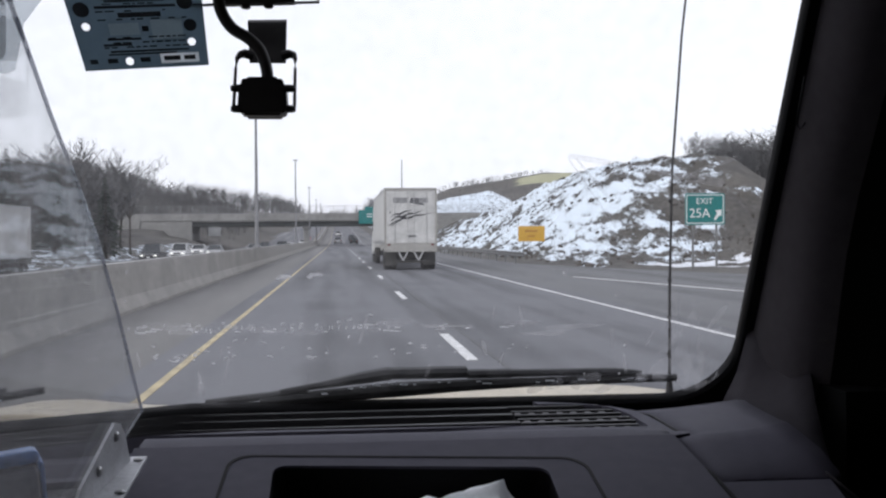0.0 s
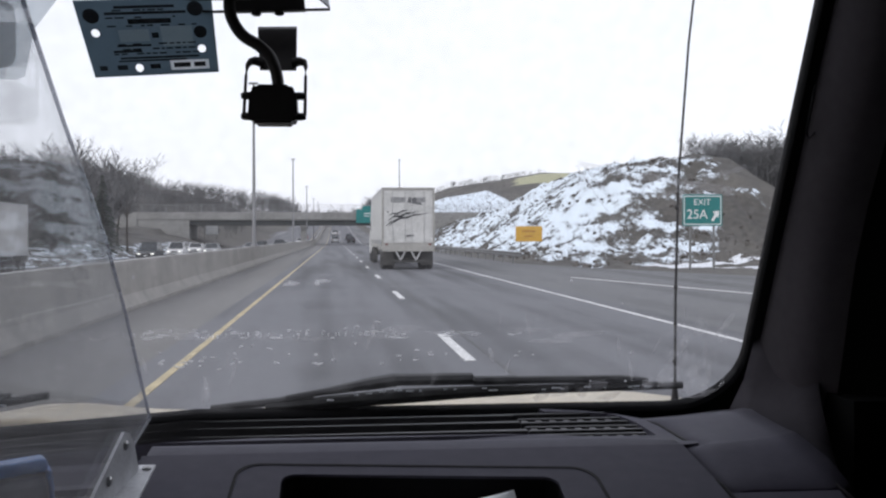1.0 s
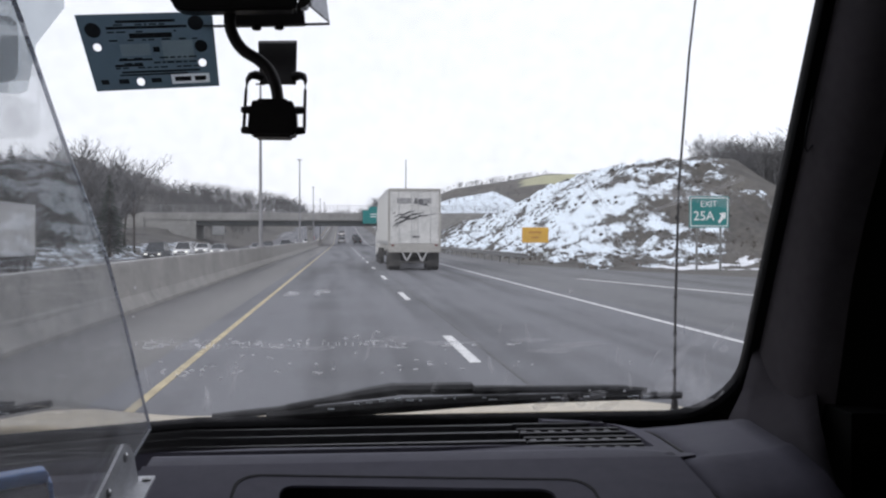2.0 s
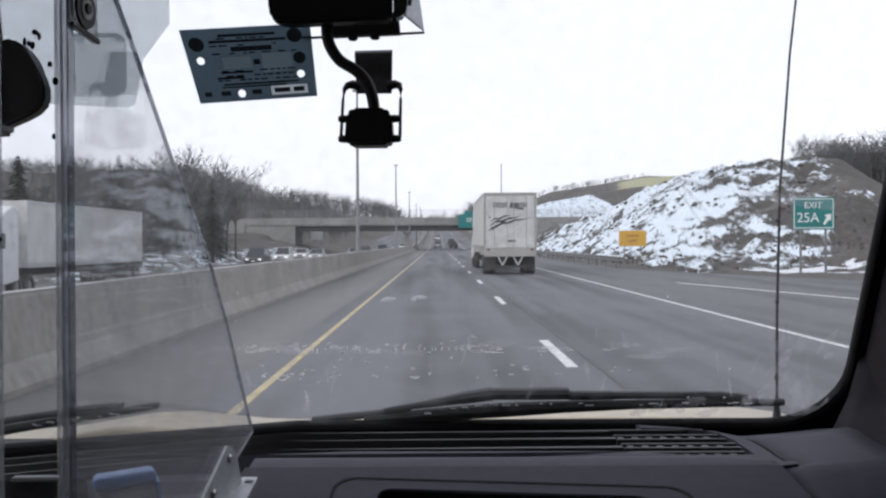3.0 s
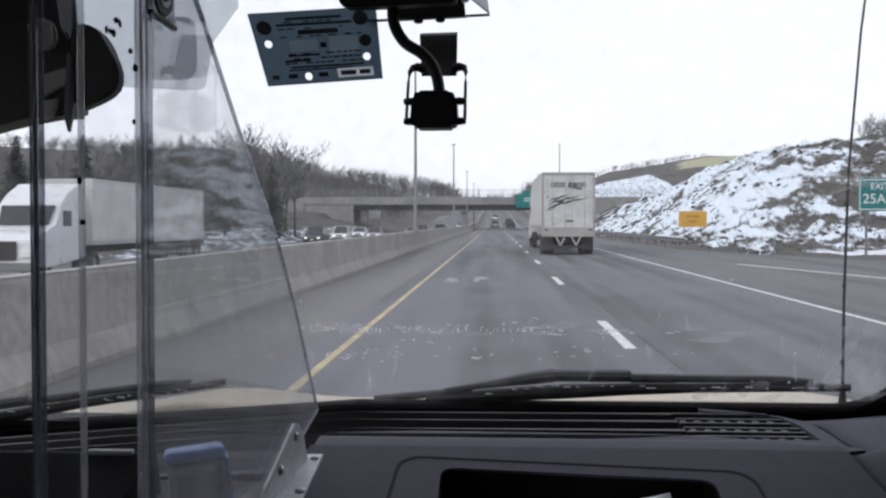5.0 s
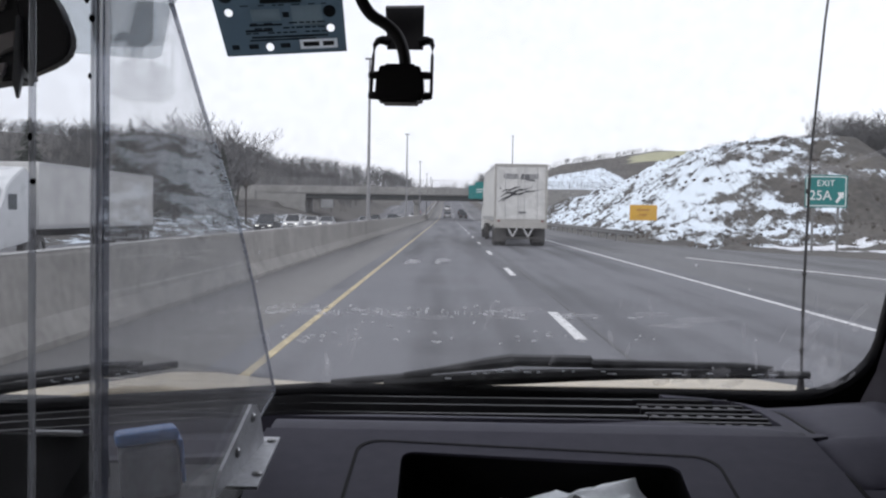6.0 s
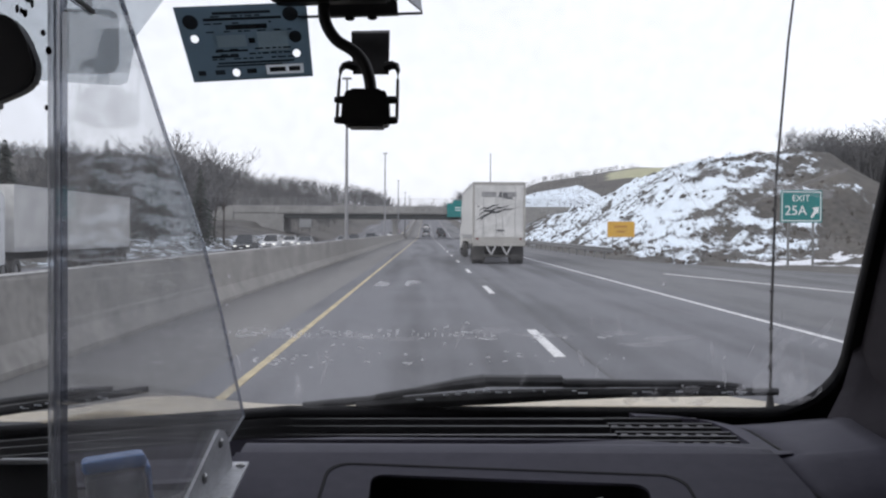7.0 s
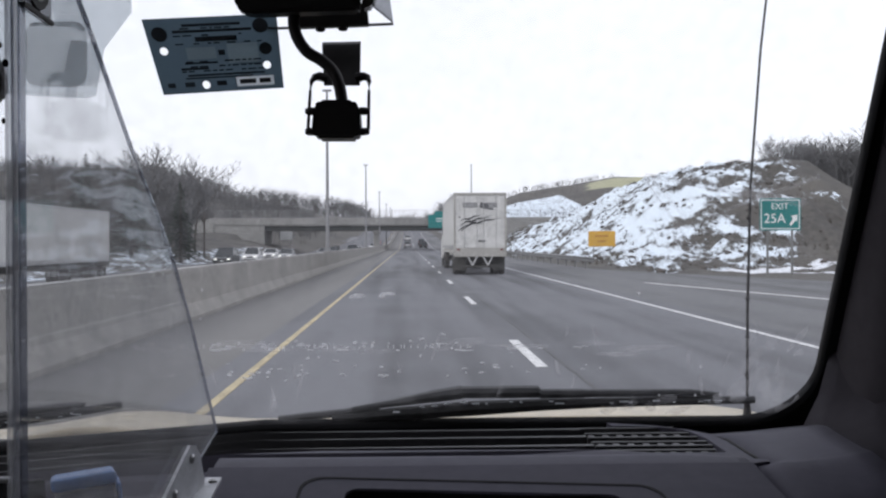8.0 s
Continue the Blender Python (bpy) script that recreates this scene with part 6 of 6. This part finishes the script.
slab(bm, [(-0.105, 1.1, 1.8205), (-0.027, 1.1, 1.8235), (-0.029, 1.1, 1.846), (-0.102, 1.1, 1.846)], (0, 1, 0), 0.02)
part("device", bm, BLACK_PLASTIC, mirror)
for x, z in ((-0.0805, 1.8188), (-0.0555, 1.8198)):
    bm = bmesh.new()
    tube(bm, [(x, 1.102, z), (x, 1.102, z - 0.003), (x, 1.102, z - 0.0042)], [0.0056, 0.0054, 0.0035], 10)
    part("bolt", bm, BLACK_PLASTIC, mirror)
bm = bmesh.new()
slab(bm, [(0.0002, 1.1, 1.8255), (-0.0265, 1.1, 1.8475), (-0.0265, 1.1, 1.93), (-0.0125, 1.1, 1.93), (-0.008, 1.1, 1.88), (-0.003, 1.1, 1.85)], (0, 1, 0), 0.003)
part("side_plate", bm, SIDE_PLATE, mirror, "pale translucent side plate")
bm = bmesh.new()
tube(bm, [(0.0, 1.099, 1.8245), (-0.027, 1.099, 1.8465)], 0.0009, 6)
part("strut", bm, BLACK_PLASTIC, mirror)
bm = bmesh.new()
tube(bm, [(-0.1, 1.07, 1.9), (-0.1, 1.06, 1.97)], 0.009, 8)
part("stalk", bm, BLACK_PLASTIC, mirror)

screen = thing("driver_partition", "hazy clear plexiglass partition beside the driver", "partition")
front = [(1.122, 1.368), (1.0, 1.49), (0.917, 1.563), (0.85, 1.609), (0.773, 1.657), (0.665, 1.732), (0.6, 1.773), (0.549, 1.805)]
bm = bmesh.new()
slab(bm, [(-0.2035, y, z) for y, z in front + [(0.549, 1.24), (0.85, 1.333), (0.977, 1.349)]], (1, 0, 0), 0.004)
pane = part("front_panel", bm, PLEXI, screen, "clear panel with a slanting front edge")
pane.visible_shadow = False
bm = bmesh.new()
tube(bm, [(-0.2015, y, z) for y, z in front], 0.0018, 5)
part("panel_edge", bm, EDGE_DARK, screen, "dark polished panel edge")
bm = bmesh.new()
tube(bm, [(-0.2015, y, z) for y, z in [(1.122, 1.368), (0.977, 1.349), (0.87, 1.335)]], 0.0014, 5)
part("panel_edge", bm, EDGE_PALE, screen)
bm = bmesh.new()
slab(bm, [(x, y, z) for x, y, z in ((-0.2035, 0.526, 1.2), (-0.2035, 0.526, 1.93), (-0.2415, 0.4845, 1.93), (-0.2415, 0.4845, 1.2))], (0.74, -0.67, 0), 0.004)
pane = part("rear_panel", bm, PLEXI_CLEAR, screen, "clear rear panel")
pane.visible_shadow = False
# the EDGE_PALE strip paints the bright highlight down the rear channel
for x0, x1, y0, y1, mat, word in ((-0.2045, -0.1995, 0.536, 0.548, EDGE_DARK, "dark channel strip"), (-0.2045, -0.1995, 0.527, 0.5355, FROST, "frosted channel strip"), (-0.2475, -0.2457, 0.481, 0.485, EDGE_DARK, "dark channel strip"), (-0.2456, -0.2432, 0.4808, 0.4848, EDGE_PALE, "pale strip painted as the channel's highlight"), (-0.2431, -0.2395, 0.4806, 0.4846, EDGE_DARK, "dark channel strip")):
    part("post", boxes((x0, x1, y0, y1, 1.1, 1.985), bevel=0.0015), mat, screen, word)
bm = boxes((-0.23, -0.226, 0.5045, 0.5075, 1.2, 1.93), bevel=0.001)
part("post", bm, FROST, screen, "frosted seam strip")
bm = bmesh.new()
slab(bm, [(-0.2015, 0.54, 1.7155), (-0.1965, 0.575, 1.7105), (-0.1965, 0.575, 1.79), (-0.2015, 0.54, 1.79)], (0.99, -0.14, 0), 0.002)
clamp = part("clamp", bm, CLAMP_CLEAR, screen, "pale clear plastic clamp plate")
part("clamp_foot", slab(bmesh.new(), [(-0.199, 0.5415, 1.7155), (-0.194, 0.574, 1.7105), (-0.194, 0.574, 1.7132), (-0.199, 0.5415, 1.7178)], (0.99, -0.14, 0), 0.0015), BLACK_PLASTIC, clamp, "dark slanting foot")
hub, out = Vector((-0.1963, 0.5565, 1.7285)), Vector((0.99, -0.14, 0))
for r0, r1, d0, d1, mat, word in ((0.0125, 0.0118, 0.0, 0.0015, BLACK_PLASTIC, "black rubber washer"), (0.0072, 0.0068, 0.0016, 0.0022, WASHER_WHITE, "pale washer"), (0.0034, 0.003, 0.0023, 0.0035, BLACK_PLASTIC, "dark bolt head")):
    bm = bmesh.new()
    tube(bm, [hub + out * d0, hub + out * d1], [r0, r1], 18)
    part("bolt", bm, mat, clamp, word)

spots = [(-0.2153, 0.5129, 1.6989), (-0.2139, 0.5145, 1.6979), (-0.2128, 0.5157, 1.7056), (-0.2112, 0.5175, 1.7037), (-0.2069, 0.5222, 1.6887), (-0.2048, 0.5246, 1.6793), (-0.2056, 0.5236, 1.6474), (-0.2284, 0.4985, 1.6118), (-0.2273, 0.4997, 1.5882), (-0.2169, 0.5112, 1.6995)]
bm = bmesh.new()
for k, (x, y, z) in enumerate(spots):
    c = Vector((x, y, z)) + Vector((0.74, -0.67, 0)) * 0.0046
    u, v = Vector((0.67, 0.74, 0)), Vector((0, 0, 1))
    slab(bm, [c + (u * math.cos(a) * (0.0011 + 0.0004 * (k % 3)) + v * math.sin(a) * (0.0018 + 0.0006 * (k % 2))) for a in [q * math.pi / 4 for q in range(8)]], (0.74, -0.67, 0), 0.0003)
dots = part("grime_spots", bm, SEAL, screen, "dark grime spots")
dots["kind"] = "stuff"
visor = thing("sun_visor", "grey tinted see-through sun visor over the driver's side", "visor")
bm = bmesh.new()
slab(bm, [(x, 1.06, z) for x, z in ((-0.465, 1.743), (-0.325, 1.735), (-0.316, 1.739), (-0.307, 1.788), (-0.278, 1.827), (-0.278, 1.885), (-0.465, 1.885))], (0, 1, 0), 0.003)
leaf = part("film", bm, VISOR, visor)
leaf.visible_shadow = False
bm = bmesh.new()
extrude_profile(bm, rounded(-0.392, -0.327, 1.748, 1.818, 0.014), 1.0665, 1.0685, "y")
leaf = part("visor_body", bm, VISOR_BODY, visor, "darker rounded visor body")
leaf.visible_shadow = False
part("rod", tube(bmesh.new(), [(-0.47, 1.055, 1.89), (-0.27, 1.055, 1.89)], 0.004, 8), BLACK_PLASTIC, visor)
bracket = thing("angle_bracket", "scuffed grey metal angle bracket screwed to the dashboard", "bracket")
bm = bmesh.new()
slab(bm, [(-0.2, 0.85, 1.3285), (-0.169, 0.85, 1.3285), (-0.183, 1.052, 1.3285), (-0.2, 1.052, 1.3285)], (0, 0, 1), 0.003)
part("plate", bm, BRACKET_METAL, bracket)
bm = bmesh.new()
slab(bm, [(-0.199, y, z) for y, z in ((0.8, 1.332), (0.83, 1.35), (0.93, 1.375), (0.962, 1.383), (0.985, 1.378), (1.006, 1.366), (1.03, 1.332))], (1, 0, 0), 0.003)
part("fin", bm, BRACKET_METAL, bracket)
for p, d in (((-0.188, 1.029, 1.3316), (0, 0, 1)), ((-0.177, 0.89, 1.3316), (0, 0, 1)), ((-0.1959, 0.962, 1.37), (1, 0, 0)), ((-0.1959, 0.89, 1.352), (1, 0, 0))):
    bm = bmesh.new()
    v = Vector(p)
    tube(bm, [v, v + Vector(d) * 0.002, v + Vector(d) * 0.0035], [0.0048, 0.0048, 0.003], 10)
    part("screw", bm, BOLT_STEEL, bracket)

tub = thing("wipes_tub", "grey tub with a blue lid on the driver's shelf", "container", at=(-0.303, 0.99, 1.285))
tub.rotation_euler = (0, radians(-5), radians(20))
bm = bmesh.new()
box(bm, -0.029, 0.029, -0.025, 0.025, 0.0, 0.052, 0.008, Matrix.Identity(4))
part("body", bm, TUB_GREY, tub)
bm = bmesh.new()
box(bm, -0.031, 0.031, -0.027, 0.027, 0.0525, 0.066, 0.005, pose(0, 0, 0, -6, 0, 0))
part("lid", bm, BLUE_PLASTIC, tub, "blue plastic lid")
part("strap", boxes((0.0295, 0.034, -0.018, 0.018, 0.01, 0.055), bevel=0.002), BLUE_PLASTIC, tub)

side_mirror = thing("driver_mirror", "large black rounded mirror shell beside a boxy overhead unit", "mirror")
bm = bmesh.new()
SHELL = [(-0.44, 1.755), (-0.44, 1.785), (-0.436, 1.794), (-0.43, 1.798), (-0.422, 1.7975), (-0.409, 1.79), (-0.403, 1.781), (-0.397, 1.77), (-0.389, 1.752), (-0.3875, 1.742), (-0.389, 1.732), (-0.393, 1.725), (-0.405, 1.717), (-0.43, 1.7065), (-0.435, 1.712), (-0.438, 1.725)]
extrude_profile(bm, SHELL, 0.99, 1.012, "y")
bmesh.ops.bevel(bm, geom=list(bm.edges), offset=0.003, segments=2, affect="EDGES")
smooth_by_angle(part("shell", bm, BLACK_PLASTIC, side_mirror), 50)


def unit_piece(name, outline, y0, y1, mat, label="", bevel=0.0015):
    bm = bmesh.new()
    extrude_profile(bm, outline, y0, y1, "y")
    bmesh.ops.bevel(bm, geom=list(bm.edges), offset=bevel, segments=2, affect="EDGES")
    return smooth_by_angle(part(name, bm, mat, side_mirror, label), 40)


unit_piece("unit_body", [(-0.62, 1.666), (-0.506, 1.696), (-0.477, 1.701), (-0.4425, 1.7025), (-0.4415, 1.755), (-0.443, 1.787), (-0.457, 1.793), (-0.4565, 1.85), (-0.62, 1.85)], 1.0, 1.05, BLACK_PLASTIC, "", 0.004)
unit_piece("stalk", [(-0.4425, 1.699), (-0.438, 1.682), (-0.4335, 1.702), (-0.4345, 1.765), (-0.4385, 1.765)], 0.98, 0.989, GREY_PLASTIC, "slim grey stalk", 0.001)
unit_piece("unit_panel", [(-0.486, 1.8), (-0.478, 1.8035), (-0.465, 1.804), (-0.456, 1.796), (-0.454, 1.776), (-0.461, 1.769), (-0.484, 1.773)], 0.99, 0.999, TAN_PLASTIC, "rounded taupe panel", 0.003)
unit_piece("unit_panel", [(-0.473, 1.743), (-0.4435, 1.752), (-0.4435, 1.735), (-0.473, 1.719)], 0.991, 0.999, TAN_PLASTIC, "taupe panel")
unit_piece("unit_panel", [(-0.473, 1.716), (-0.453, 1.7195), (-0.456, 1.71), (-0.461, 1.699), (-0.473, 1.696)], 0.991, 0.999, TAN_PLASTIC, "taupe panel")

bag = bmesh.new()
bmesh.ops.create_icosphere(bag, subdivisions=4, radius=1)
for v in bag.verts:
    k = noise.fractal(v.co * 1.7, 0.8, 2.2, 4) * 0.28 + abs(noise.noise(v.co * 3.1)) * 0.25
    v.co = Vector((v.co.x * 0.085, v.co.y * 0.05, v.co.z * 0.04)) * (1 + k)
wrap = smooth_by_angle(link("plastic_wrapper", bag, BAG), 32)
wrap.location = (0.125, 0.955, 1.262)
wrap.rotation_euler = (0.2, -0.12, 0.3)
tagged(wrap, "crumpled white plastic wrapper lying in the dashboard tray", "wrapper")
